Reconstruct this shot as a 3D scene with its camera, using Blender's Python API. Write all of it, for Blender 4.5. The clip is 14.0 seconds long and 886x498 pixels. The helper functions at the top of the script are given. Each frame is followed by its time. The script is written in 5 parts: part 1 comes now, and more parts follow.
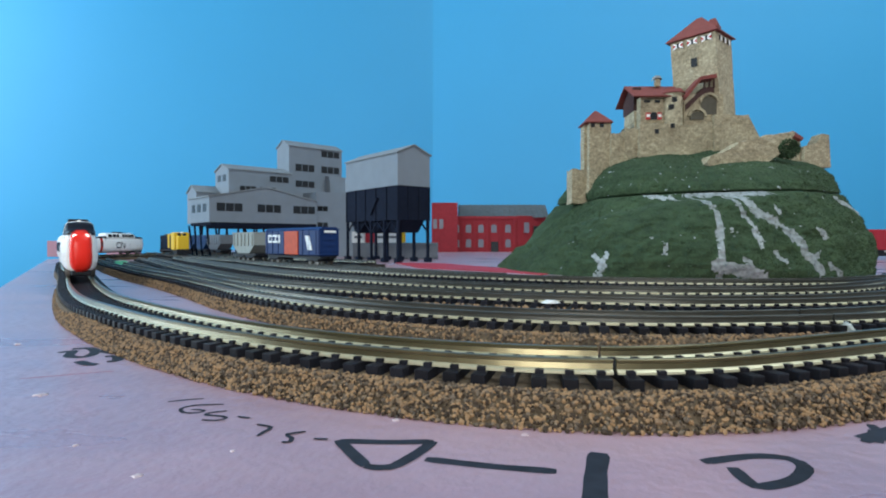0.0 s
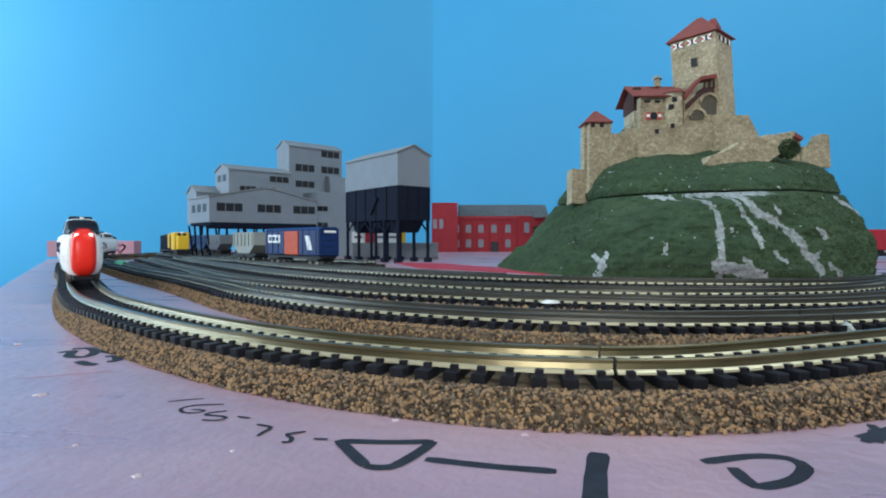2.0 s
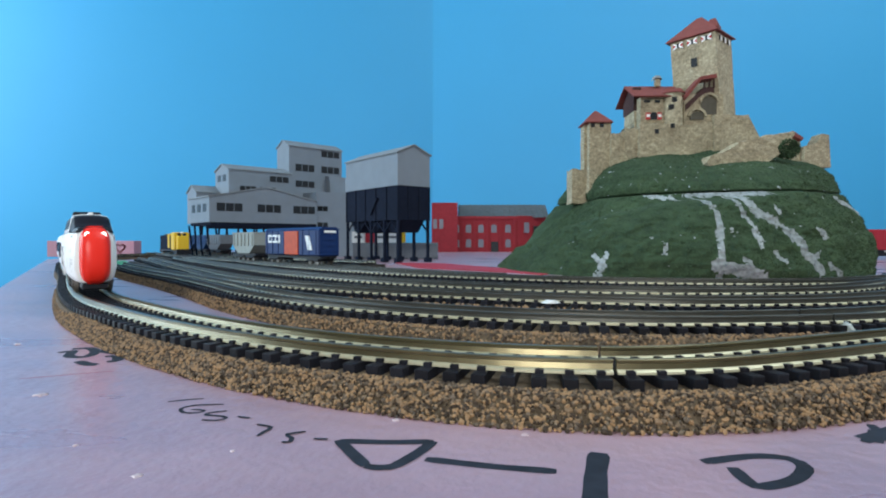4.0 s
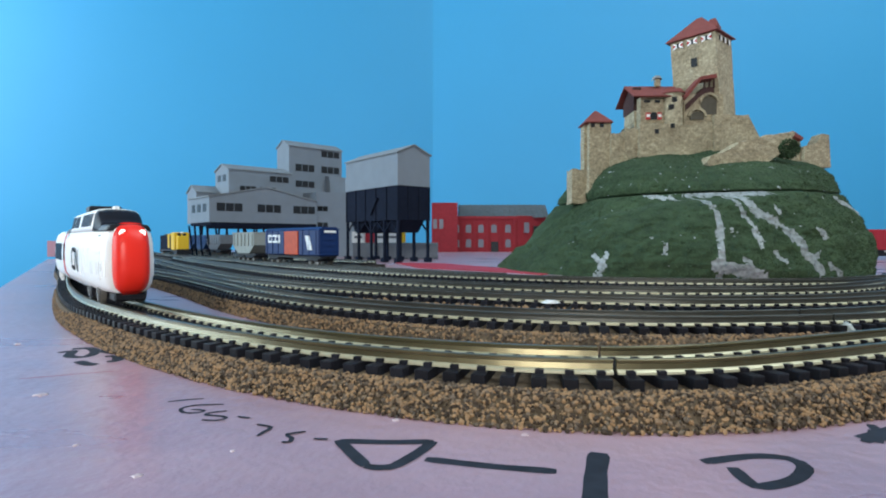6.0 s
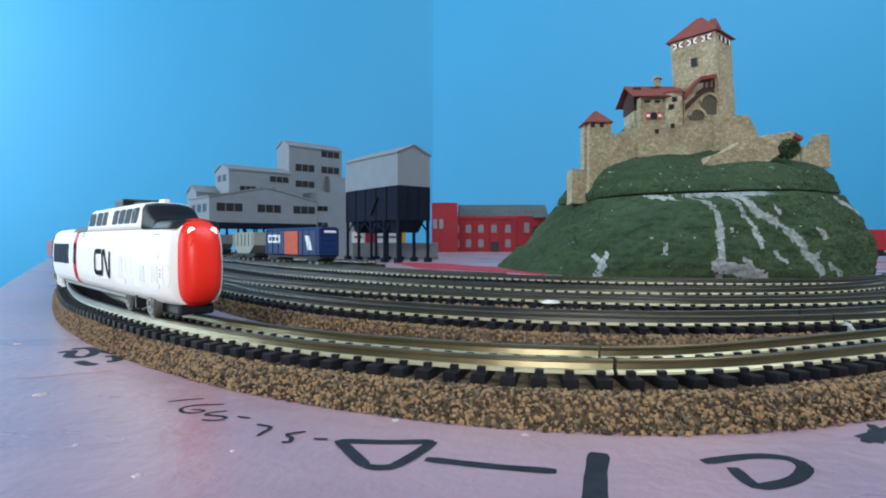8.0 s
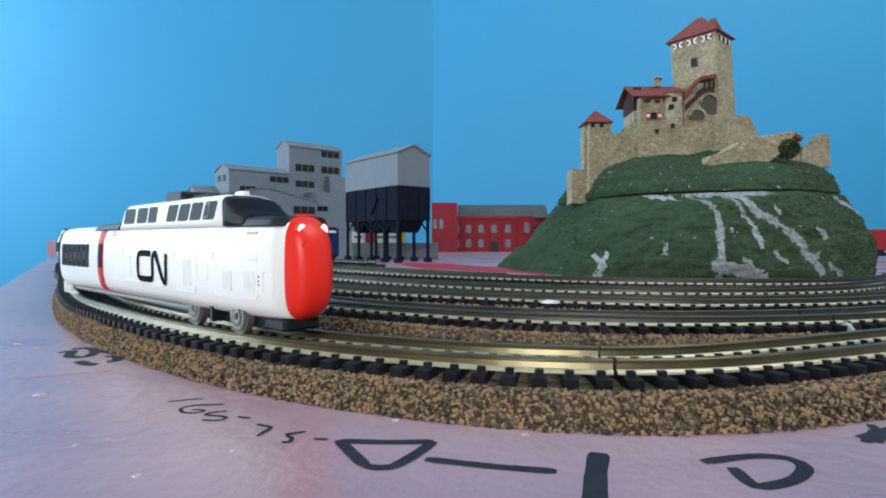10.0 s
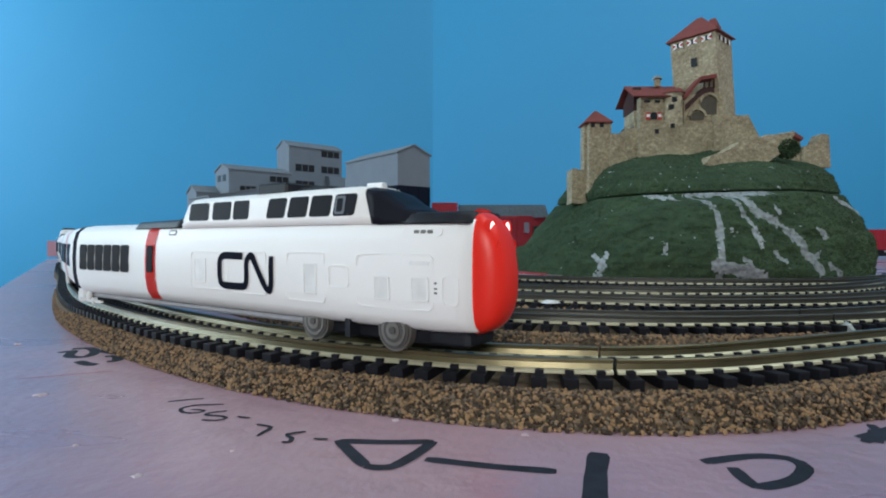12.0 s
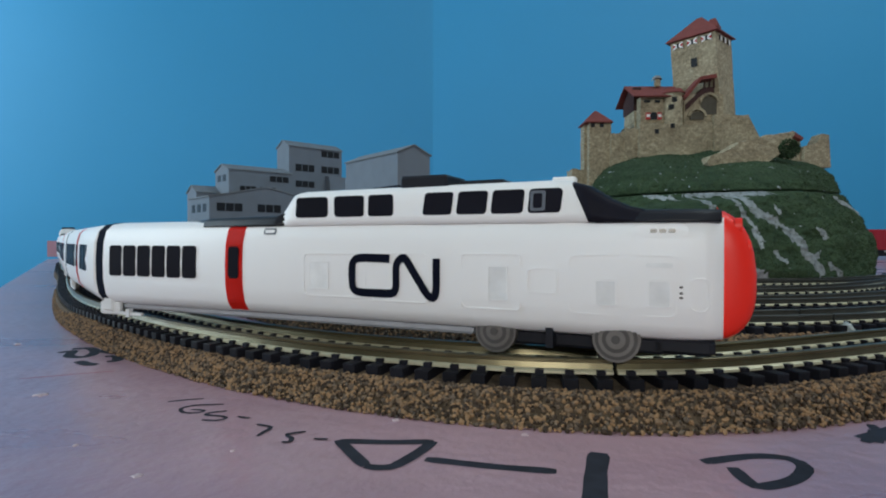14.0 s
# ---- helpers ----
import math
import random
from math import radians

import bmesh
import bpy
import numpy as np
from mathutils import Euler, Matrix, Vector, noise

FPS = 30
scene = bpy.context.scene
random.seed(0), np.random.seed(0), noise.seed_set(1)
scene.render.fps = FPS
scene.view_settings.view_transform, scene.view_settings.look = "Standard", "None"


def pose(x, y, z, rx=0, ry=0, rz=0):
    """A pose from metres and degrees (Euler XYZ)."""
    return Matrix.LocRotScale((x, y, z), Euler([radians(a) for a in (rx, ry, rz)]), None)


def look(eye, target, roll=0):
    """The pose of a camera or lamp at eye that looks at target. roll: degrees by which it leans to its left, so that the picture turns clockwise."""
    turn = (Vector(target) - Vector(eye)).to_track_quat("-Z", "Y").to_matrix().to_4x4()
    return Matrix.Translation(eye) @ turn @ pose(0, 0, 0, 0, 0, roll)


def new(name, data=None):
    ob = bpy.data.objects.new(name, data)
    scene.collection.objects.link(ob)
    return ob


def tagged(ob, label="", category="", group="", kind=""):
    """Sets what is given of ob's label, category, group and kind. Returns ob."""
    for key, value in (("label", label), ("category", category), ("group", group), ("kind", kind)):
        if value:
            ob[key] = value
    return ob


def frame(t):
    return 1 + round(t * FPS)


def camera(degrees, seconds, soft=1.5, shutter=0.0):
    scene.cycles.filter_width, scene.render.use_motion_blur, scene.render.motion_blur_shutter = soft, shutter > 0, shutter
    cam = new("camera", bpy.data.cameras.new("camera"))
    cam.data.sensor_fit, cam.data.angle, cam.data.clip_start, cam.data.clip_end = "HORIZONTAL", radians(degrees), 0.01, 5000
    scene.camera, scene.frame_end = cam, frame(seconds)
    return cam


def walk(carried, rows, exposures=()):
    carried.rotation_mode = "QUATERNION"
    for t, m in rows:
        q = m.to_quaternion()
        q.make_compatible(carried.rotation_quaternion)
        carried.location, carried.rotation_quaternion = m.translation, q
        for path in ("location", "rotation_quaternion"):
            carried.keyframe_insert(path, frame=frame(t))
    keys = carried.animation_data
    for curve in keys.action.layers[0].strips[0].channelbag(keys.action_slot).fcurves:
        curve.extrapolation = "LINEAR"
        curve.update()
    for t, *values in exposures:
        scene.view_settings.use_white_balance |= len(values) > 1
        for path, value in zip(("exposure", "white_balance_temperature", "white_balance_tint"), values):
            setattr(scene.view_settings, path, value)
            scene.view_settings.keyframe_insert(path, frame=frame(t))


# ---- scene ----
cam = camera(76.76, 14.0, soft=2.0)
EYE = (0.0, 0.0, 0.0234)
AIM = look(EYE, (0.0, 0.99, 0.0084))
walk(cam, [(0.0, AIM), (14.0, AIM)], exposures=[(0.0, 0.10), (8.0, 0.10), (10.5, -0.09), (12.0, -0.43), (14.0, -0.77)])

# ---- light: a hobby room with a window at one side and a ceiling lamp ----
world = bpy.data.worlds.new("world")
scene.world = world
world.use_nodes = True
world.node_tree.nodes["Background"].inputs[0].default_value = (0.6, 0.8, 1.0, 1)
world.node_tree.nodes["Background"].inputs[1].default_value = 0.3


def area_lamp(name, eye, target, sx, sy, watts, colour):
    data = bpy.data.lights.new(name, "AREA")
    data.shape, data.size, data.size_y, data.energy, data.color = "RECTANGLE", sx, sy, watts, colour
    ob = new(name, data)
    ob.matrix_world = look(eye, target)
    return ob


area_lamp("window_light", (-1.72, 0.55, 0.62), (-0.2, 1.0, 0.25), 1.1, 1.0, 37, (0.70, 0.89, 1.0))
area_lamp("ceiling_light", (0.95, 0.3, 1.52), (0.95, 0.8, 0.0), 1.2, 1.1, 27, (0.80, 0.94, 1.0))
area_lamp("desk_lamp_light", (-0.12, -0.95, 0.40), (0.05, 0.4, 0.05), 0.42, 0.16, 9.2, (0.95, 0.97, 0.93))


# ---- materials ----
def mat(name, colour, rough=0.6, metal=0.0, vary=0.15, scale=300.0, bump=0.0, bscale=None, spec=0.25, second=None, per=0.0):
    m = bpy.data.materials.new(name)
    m.use_nodes = True
    nt = m.node_tree
    b = nt.nodes["Principled BSDF"]
    b.inputs["Roughness"].default_value = rough
    b.inputs["Metallic"].default_value = metal
    b.inputs["Specular IOR Level"].default_value = spec
    tc = nt.nodes.new("ShaderNodeTexCoord")
    n1 = nt.nodes.new("ShaderNodeTexNoise")
    n1.inputs["Scale"].default_value = scale
    n1.inputs["Detail"].default_value = 5
    nt.links.new(tc.outputs["Object"], n1.inputs["Vector"])
    n2 = nt.nodes.new("ShaderNodeTexNoise")
    n2.inputs["Scale"].default_value = scale * 0.13
    n2.inputs["Detail"].default_value = 3
    nt.links.new(tc.outputs["Object"], n2.inputs["Vector"])
    add = nt.nodes.new("ShaderNodeMath")
    add.operation = "MULTIPLY_ADD"
    nt.links.new(n1.outputs[0], add.inputs[0])
    add.inputs[1].default_value = 0.55
    half = nt.nodes.new("ShaderNodeMath")
    half.operation = "MULTIPLY"
    half.inputs[1].default_value = 0.45
    nt.links.new(n2.outputs[0], half.inputs[0])
    nt.links.new(half.outputs[0], add.inputs[2])
    src = add.outputs[0]
    if per > 0:
        info = nt.nodes.new("ShaderNodeObjectInfo")
        geo = nt.nodes.new("ShaderNodeNewGeometry")
        s = nt.nodes.new("ShaderNodeMath")
        s.operation = "ADD"
        nt.links.new(info.outputs["Random"], s.inputs[0])
        nt.links.new(geo.outputs["Random Per Island"], s.inputs[1])
        fr = nt.nodes.new("ShaderNodeMath")
        fr.operation = "FRACT"
        nt.links.new(s.outputs[0], fr.inputs[0])
        mix = nt.nodes.new("ShaderNodeMix")
        mix.inputs[0].default_value = per
        nt.links.new(src, mix.inputs[2])
        nt.links.new(fr.outputs[0], mix.inputs[3])
        src = mix.outputs[0]
    ramp = nt.nodes.new("ShaderNodeValToRGB")
    e = ramp.color_ramp.elements
    lo = [c * (1 - vary) for c in colour]
    hi = second if second else [min(1, c * (1 + vary)) for c in colour]
    e[0].position, e[1].position = 0.32, 0.68
    e[0].color, e[1].color = (*lo, 1), (*hi, 1)
    nt.links.new(src, ramp.inputs[0])
    nt.links.new(ramp.outputs[0], b.inputs["Base Color"])
    if bump > 0:
        nb = nt.nodes.new("ShaderNodeTexNoise")
        nb.inputs["Scale"].default_value = bscale or scale * 2
        nb.inputs["Detail"].default_value = 6
        nt.links.new(tc.outputs["Object"], nb.inputs["Vector"])
        bp = nt.nodes.new("ShaderNodeBump")
        bp.inputs["Strength"].default_value = bump
        bp.inputs["Distance"].default_value = 0.0005
        nt.links.new(nb.outputs[0], bp.inputs["Height"])
        nt.links.new(bp.outputs[0], b.inputs["Normal"])
    return m


M_TABLE = mat("pink_foam_board", (0.37, 0.23, 0.27), 0.3, 0, 0.12, 60, 0.5, 380, spec=0.8)
nt = M_TABLE.node_tree
stain = nt.nodes.new("ShaderNodeTexNoise")
stain.inputs["Scale"].default_value, stain.inputs["Detail"].default_value = 26, 8
streak = nt.nodes.new("ShaderNodeMapping")
streak.inputs["Scale"].default_value = (0.45, 1.6, 1.0)
streak.inputs["Rotation"].default_value = (0, 0, 0.5)
coords = nt.nodes.new("ShaderNodeTexCoord")
nt.links.new(coords.outputs["Object"], streak.inputs["Vector"])
nt.links.new(streak.outputs[0], stain.inputs["Vector"])
wear = nt.nodes.new("ShaderNodeValToRGB")
wear.color_ramp.elements[0].position, wear.color_ramp.elements[1].position = 0.36, 0.62
wear.color_ramp.elements[0].color, wear.color_ramp.elements[1].color = (0.88, 0.85, 0.90, 1), (1.10, 1.10, 1.07, 1)
nt.links.new(stain.outputs[0], wear.inputs[0])
blend = nt.nodes.new("ShaderNodeMix")
blend.data_type, blend.blend_type = "RGBA", "MULTIPLY"
blend.inputs[0].default_value = 1.0
bsdf = nt.nodes["Principled BSDF"]
nt.links.new(bsdf.inputs["Base Color"].links[0].from_socket, blend.inputs[6])
nt.links.new(wear.outputs[0], blend.inputs[7])
nt.links.new(blend.outputs[2], bsdf.inputs["Base Color"])
gloss = nt.nodes.new("ShaderNodeMapRange")
gloss.inputs[3].default_value, gloss.inputs[4].default_value = 0.18, 0.42
nt.links.new(stain.outputs[0], gloss.inputs[0])
nt.links.new(gloss.outputs[0], bsdf.inputs["Roughness"])
M_SKY = mat("blue_backdrop_paint", (0.055, 0.33, 0.59), 0.5, 0, 0.03, 3, 0.1, 300)
# yellow in the rail and foot colours stands in for a warm lamp's glint
M_RAIL = mat("nickel_silver_rail", (0.12, 0.10, 0.055), 0.32, 0.6, 0.3, 120, 0.1)
M_RAILDARK = mat("weathered_rail", (0.06, 0.058, 0.05), 0.42, 0.3, 0.3, 120, 0.1)
# pale foot colour: the shine along the rail foot is painted in
M_FOOT = mat("rail_foot_shine", (0.66, 0.62, 0.44), 0.38, 0.5, 0.15, 200)
M_TIE = mat("dark_plastic_tie", (0.013, 0.013, 0.018), 0.55, 0, 0.3, 700, 0.2, spec=0.12, per=0.4)
M_CORK = mat("ballast_bed", (0.11, 0.08, 0.052), 0.95, 0, 0.5, 900, 0.8, 1500)
M_STONE = mat("ballast_stone", (0.095, 0.065, 0.045), 0.85, 0, 0.45, 900, 0.3, 2000, second=(0.31, 0.19, 0.10), per=0.75)
M_GRASS = mat("flocked_grass", (0.030, 0.058, 0.032), 0.95, 0, 0.35, 140, 1.0, 1500, second=(0.054, 0.09, 0.044))
M_CASTLE = mat("castle_stone", (0.38, 0.315, 0.21), 0.9, 0, 0.3, 350, 0.7, 900, second=(0.54, 0.47, 0.33))
M_ROOF = mat("red_roof_tile", (0.20, 0.055, 0.048), 0.8, 0, 0.2, 500, 0.4, 1200)
M_GREY = mat("grey_wall_plastic", (0.185, 0.215, 0.255), 0.8, 0, 0.08, 60, 0.2, 900)
M_DARKBLUE = mat("dark_navy_plastic", (0.010, 0.014, 0.027), 0.8, 0, 0.2, 200, spec=0.05)
M_RED = mat("red_brick_plastic", (0.25, 0.02, 0.028), 0.75, 0, 0.12, 200, 0.2, 1000)
M_WHITE = mat("white_car_paint", (0.87, 0.87, 0.865), 0.42, 0, 0.02, 80, spec=0.3)
M_NOSE = mat("red_orange_nose_paint", (0.86, 0.026, 0.014), 0.38, 0, 0.04, 80, spec=0.35)
M_BLACK = mat("black_plastic", (0.012, 0.013, 0.018), 0.5, 0, 0.2, 300, spec=0.25)
M_BLUE = mat("blue_wagon_paint", (0.006, 0.026, 0.11), 0.55, 0, 0.12, 200)

M_INK = mat("felt_pen_ink", (0.022, 0.025, 0.035), 0.7, 0, 0.4, 500, spec=0.15)
M_REDLINE = mat("red_pencil", (0.42, 0.16, 0.17), 0.6, 0, 0.1, 900)
M_ROCK = mat("plaster_rock", (0.20, 0.23, 0.23), 0.9, 0, 0.4, 400, 0.9, 900, second=(0.38, 0.41, 0.42))
M_TUFT = mat("flock_tuft", (0.042, 0.072, 0.04), 0.95, 0, 0.35, 100, second=(0.062, 0.105, 0.052), per=0.6)
M_ROOFRED = mat("red_shutter_paint", (0.50, 0.05, 0.05), 0.6)
M_DARK = mat("dark_opening", (0.018, 0.020, 0.024), 0.4)
M_SHADE = mat("shaded_stone_recess", (0.10, 0.09, 0.07), 0.9)
M_DARKWOOD = mat("dark_timber", (0.06, 0.03, 0.028), 0.8, 0, 0.3, 500, 0.4, 900)
M_GREYROOF = mat("grey_roof_sheet", (0.20, 0.22, 0.24), 0.7, 0, 0.1, 150)
M_GREYROOF2 = mat("ribbed_slate_roof", (0.10, 0.115, 0.125), 0.7, 0, 0.2, 150)
M_PANE = mat("grey_window_pane", (0.16, 0.15, 0.18), 0.3, 0, 0.15, 100)
M_REDPAINT = mat("red_paint", (0.36, 0.025, 0.04), 0.6, 0, 0.1, 100)
M_WHEEL = mat("wheel_steel", (0.21, 0.195, 0.18), 0.42, 0.6, 0.15, 600)
M_WHEELDARK = mat("dark_wheel_face", (0.09, 0.085, 0.08), 0.55, 0.3, 0.15, 600)
M_ORANGE = mat("orange_door_paint", (0.46, 0.07, 0.03), 0.55)
M_LABEL = mat("white_marking", (0.75, 0.77, 0.78), 0.5, 0, 0.05)
M_CREAM = mat("cream_wagon_paint", (0.26, 0.28, 0.27), 0.6, 0, 0.12, 200)
M_BLUE2 = mat("mid_blue_wagon_paint", (0.008, 0.045, 0.14), 0.55, 0, 0.12, 200)
M_GREYWAG = mat("grey_wagon_paint", (0.13, 0.145, 0.17), 0.6, 0, 0.12, 150)
M_YELLOW = mat("yellow_loco_paint", (0.66, 0.42, 0.03), 0.5, 0, 0.06, 150)
M_PINK = mat("pale_pink_card", (0.50, 0.26, 0.32), 0.6, 0, 0.06, 100)
M_PALEPINK = mat("pale_pink_paint", (0.55, 0.42, 0.44), 0.35, spec=0.5)
M_GLUE = mat("dried_glue", (0.34, 0.37, 0.36), 0.15, 0, 0.2, 700, 0.6, 900)
M_GREENSCRAP = mat("pale_green_foam", (0.12, 0.48, 0.28), 0.6)
M_GLASSDARK = mat("smoked_glass", (0.014, 0.014, 0.020), 0.4, 0, 0.3, 60, spec=0.03)
M_NAVY = mat("navy_emblem", (0.010, 0.013, 0.03), 0.7, spec=0.1)
M_GRILLE = mat("pale_grille", (0.80, 0.81, 0.81), 0.5, spec=0.3)
M_BELLY = mat("grey_belly", (0.38, 0.39, 0.42), 0.5)
M_WHITEDULL = mat("white_plastic", (0.72, 0.73, 0.73), 0.5)
M_LENS = mat("dark_lamp_lens", (0.10, 0.07, 0.06), 0.15, 0, 0.2, 200, spec=0.6)
M_LAMP = mat("headlamp_lens", (0.9, 0.9, 0.9), 0.2)
M_LAMP.node_tree.nodes["Principled BSDF"].inputs["Emission Color"].default_value = (1.0, 0.95, 0.88, 1)
M_LAMP.node_tree.nodes["Principled BSDF"].inputs["Emission Strength"].default_value = 2.0


def stone_courses(m, scale):
    """Masonry: cell tints and recessed joints."""
    nt = m.node_tree
    b = nt.nodes["Principled BSDF"]
    tc = nt.nodes.new("ShaderNodeTexCoord")
    mp = nt.nodes.new("ShaderNodeMapping")
    mp.inputs["Scale"].default_value = (scale, scale, scale * 1.5)
    nt.links.new(tc.outputs["Object"], mp.inputs["Vector"])
    v = nt.nodes.new("ShaderNodeTexVoronoi")
    v.inputs["Scale"].default_value = 1.0
    nt.links.new(mp.outputs[0], v.inputs["Vector"])
    e = nt.nodes.new("ShaderNodeTexVoronoi")
    e.feature = "DISTANCE_TO_EDGE"
    e.inputs["Scale"].default_value = 1.0
    nt.links.new(mp.outputs[0], e.inputs["Vector"])
    cr = nt.nodes.new("ShaderNodeValToRGB")
    cr.color_ramp.elements[0].position, cr.color_ramp.elements[1].position = 0.0, 0.14
    cr.color_ramp.elements[0].color = (0.72, 0.70, 0.66, 1)
    cr.color_ramp.elements[1].color = (1, 1, 1, 1)
    nt.links.new(e.outputs["Distance"], cr.inputs[0])
    hue = nt.nodes.new("ShaderNodeMix")
    hue.data_type, hue.blend_type = "RGBA", "MULTIPLY"
    hue.inputs[0].default_value = 1.0
    old = b.inputs["Base Color"].links[0].from_socket
    nt.links.new(old, hue.inputs[6])
    nt.links.new(cr.outputs[0], hue.inputs[7])
    bw = nt.nodes.new("ShaderNodeSeparateColor")
    nt.links.new(v.outputs["Color"], bw.inputs[0])
    mr = nt.nodes.new("ShaderNodeMapRange")
    mr.inputs[3].default_value, mr.inputs[4].default_value = 0.8, 1.14
    nt.links.new(bw.outputs[0], mr.inputs[0])
    mul = nt.nodes.new("ShaderNodeVectorMath")
    mul.operation = "SCALE"
    nt.links.new(hue.outputs[2], mul.inputs[0])
    nt.links.new(mr.outputs[0], mul.inputs["Scale"])
    nt.links.new(mul.outputs[0], b.inputs["Base Color"])
    bp = nt.nodes.new("ShaderNodeBump")
    bp.inputs["Strength"].default_value = 0.7
    bp.inputs["Distance"].default_value = 0.0006
    nt.links.new(cr.outputs[0], bp.inputs["Height"])
    nt.links.new(bp.outputs[0], b.inputs["Normal"])


mid = M_STONE.node_tree.nodes["Color Ramp"].color_ramp.elements.new(0.46)
mid.color = (0.15, 0.115, 0.085, 1)
M_BEDDARK = mat("dark_track_bed", (0.045, 0.04, 0.036), 0.95, 0, 0.5, 700, 0.8, 1500)
stone_courses(M_CASTLE, 400)


# ---- building helpers; lengths in millimetres ----
def P(x, y, z=0.0, rz=0.0, rx=0.0, ry=0.0):
    return pose(x / 1000, y / 1000, z / 1000, rx, ry, rz)


def thing(name, m, label, category, group="", kind=""):
    ob = new(name)
    ob.empty_display_size = 0.01
    ob.matrix_basis = m
    return tagged(ob, label, category, group, kind)


def part(name, bm, material, parent=None, label="", smooth=False, m=None):
    bmesh.ops.scale(bm, vec=(0.001,) * 3, verts=bm.verts)
    bmesh.ops.recalc_face_normals(bm, faces=bm.faces)
    me = bpy.data.meshes.new(name)
    bm.to_mesh(me)
    bm.free()
    me.materials.append(material)
    if smooth:
        for p in me.polygons:
            p.use_smooth = True
    ob = new(name, me)
    if parent is not None:
        ob.parent = parent
    if m is not None:
        ob.matrix_basis = m
    if label:
        tagged(ob, label)
    return ob


def box(bm, x0, x1, y0, y1, z0, z1, bevel=0.0):
    v = [bm.verts.new(c) for c in ((x0, y0, z0), (x1, y0, z0), (x1, y1, z0), (x0, y1, z0), (x0, y0, z1), (x1, y0, z1), (x1, y1, z1), (x0, y1, z1))]
    fs = [bm.faces.new([v[i] for i in q]) for q in ((3, 2, 1, 0), (4, 5, 6, 7), (0, 1, 5, 4), (1, 2, 6, 5), (2, 3, 7, 6), (3, 0, 4, 7))]
    if bevel > 0:
        bmesh.ops.bevel(bm, geom=list({e for q in fs for e in q.edges}), offset=bevel, segments=1, affect="EDGES")
    return bm


def B(*a, **k):
    return box(bmesh.new(), *a, **k)


def prism(bm, poly, lo, hi, axis="y"):
    """Extrude a 2D outline: axis y takes (x, z) points, axis x takes (y, z), axis z takes (x, y)."""
    def at(p, d):
        return {"y": (p[0], d, p[1]), "x": (d, p[0], p[1]), "z": (p[0], p[1], d)}[axis]
    a = [bm.verts.new(at(p, lo)) for p in poly]
    b = [bm.verts.new(at(p, hi)) for p in poly]
    bm.faces.new(a)
    bm.faces.new(b[::-1])
    n = len(poly)
    for i in range(n):
        bm.faces.new((a[i], b[i], b[(i + 1) % n], a[(i + 1) % n]))
    return bm


def cyl(bm, centre, r, depth, axis="y", seg=20, r2=None):
    rot = {"x": Matrix.Rotation(radians(90), 4, "Y"), "y": Matrix.Rotation(radians(90), 4, "X"), "z": Matrix.Identity(4)}[axis]
    bmesh.ops.create_cone(bm, cap_ends=True, segments=seg, radius1=r, radius2=r if r2 is None else r2, depth=depth, matrix=Matrix.Translation(centre) @ rot)
    return bm


def strut(bm, a, b, w):
    a, b = Vector(a), Vector(b)
    d = b - a
    q = d.to_track_quat("Z", "Y").to_matrix().to_4x4()
    bmesh.ops.create_cube(bm, size=1, matrix=Matrix.Translation((a + b) / 2) @ q @ Matrix.Diagonal((w, w, d.length, 1)))
    return bm


# ---- the table, the backdrop, the room ----
table = part("table", prism(bmesh.new(), [(-221.0, 279.1), (-496.4, 702.0), (-560, 1420), (900, 1420), (900, -300), (-420, -300)], -30, 0, "z"), M_TABLE)
tagged(table, "pink painted foam board layout table with pen marks", "table", kind="structure")
bk1 = part("backdrop_1", prism(bmesh.new(), [(-1700, 1190), (-25.5, 1400), (-25.5, 1410), (-1700, 1203)], -300, 1300, "z"), M_SKY)
tagged(bk1, "plain sky-blue painted backdrop board", "backdrop", kind="structure")
bk2 = part("backdrop_2", prism(bmesh.new(), [(-25.5, 1400), (1500, 1180), (1500, 1192), (-25.5, 1410)], -300, 1300, "z"), M_SKY)
tagged(bk2, "plain sky-blue painted backdrop board", "backdrop", kind="structure")


M_ROOM = mat("cream_room_wall", (0.62, 0.64, 0.66), 0.85, 0, 0.05, 4, 0.2, 200)
M_FLOOR = mat("brown_room_floor", (0.22, 0.15, 0.10), 0.6, 0, 0.2, 12, 0.2, 100)
for nm, q, lab, mt in (("wall_south", (-2400, 2400, -1900, -1860, -900, 1600), "plain cream room wall", M_ROOM), ("wall_west", (-2400, -2360, -1860, 1860, -900, 1600), "plain cream room wall", M_ROOM), ("wall_east", (2360, 2400, -1860, 1860, -900, 1600), "plain cream room wall", M_ROOM),
                       ("wall_north", (-2400, 2400, 1860, 1900, -900, 1600), "plain cream room wall", M_ROOM), ("ceiling", (-2400, 2400, -1900, 1900, 1600, 1640), "plain cream room ceiling", M_ROOM), ("floor", (-2400, 2400, -1900, 1900, -940, -900), "brown wooden room floor", M_FLOOR)):
    tagged(part(nm, B(*q), mt), lab, nm.split("_")[0], kind="structure")

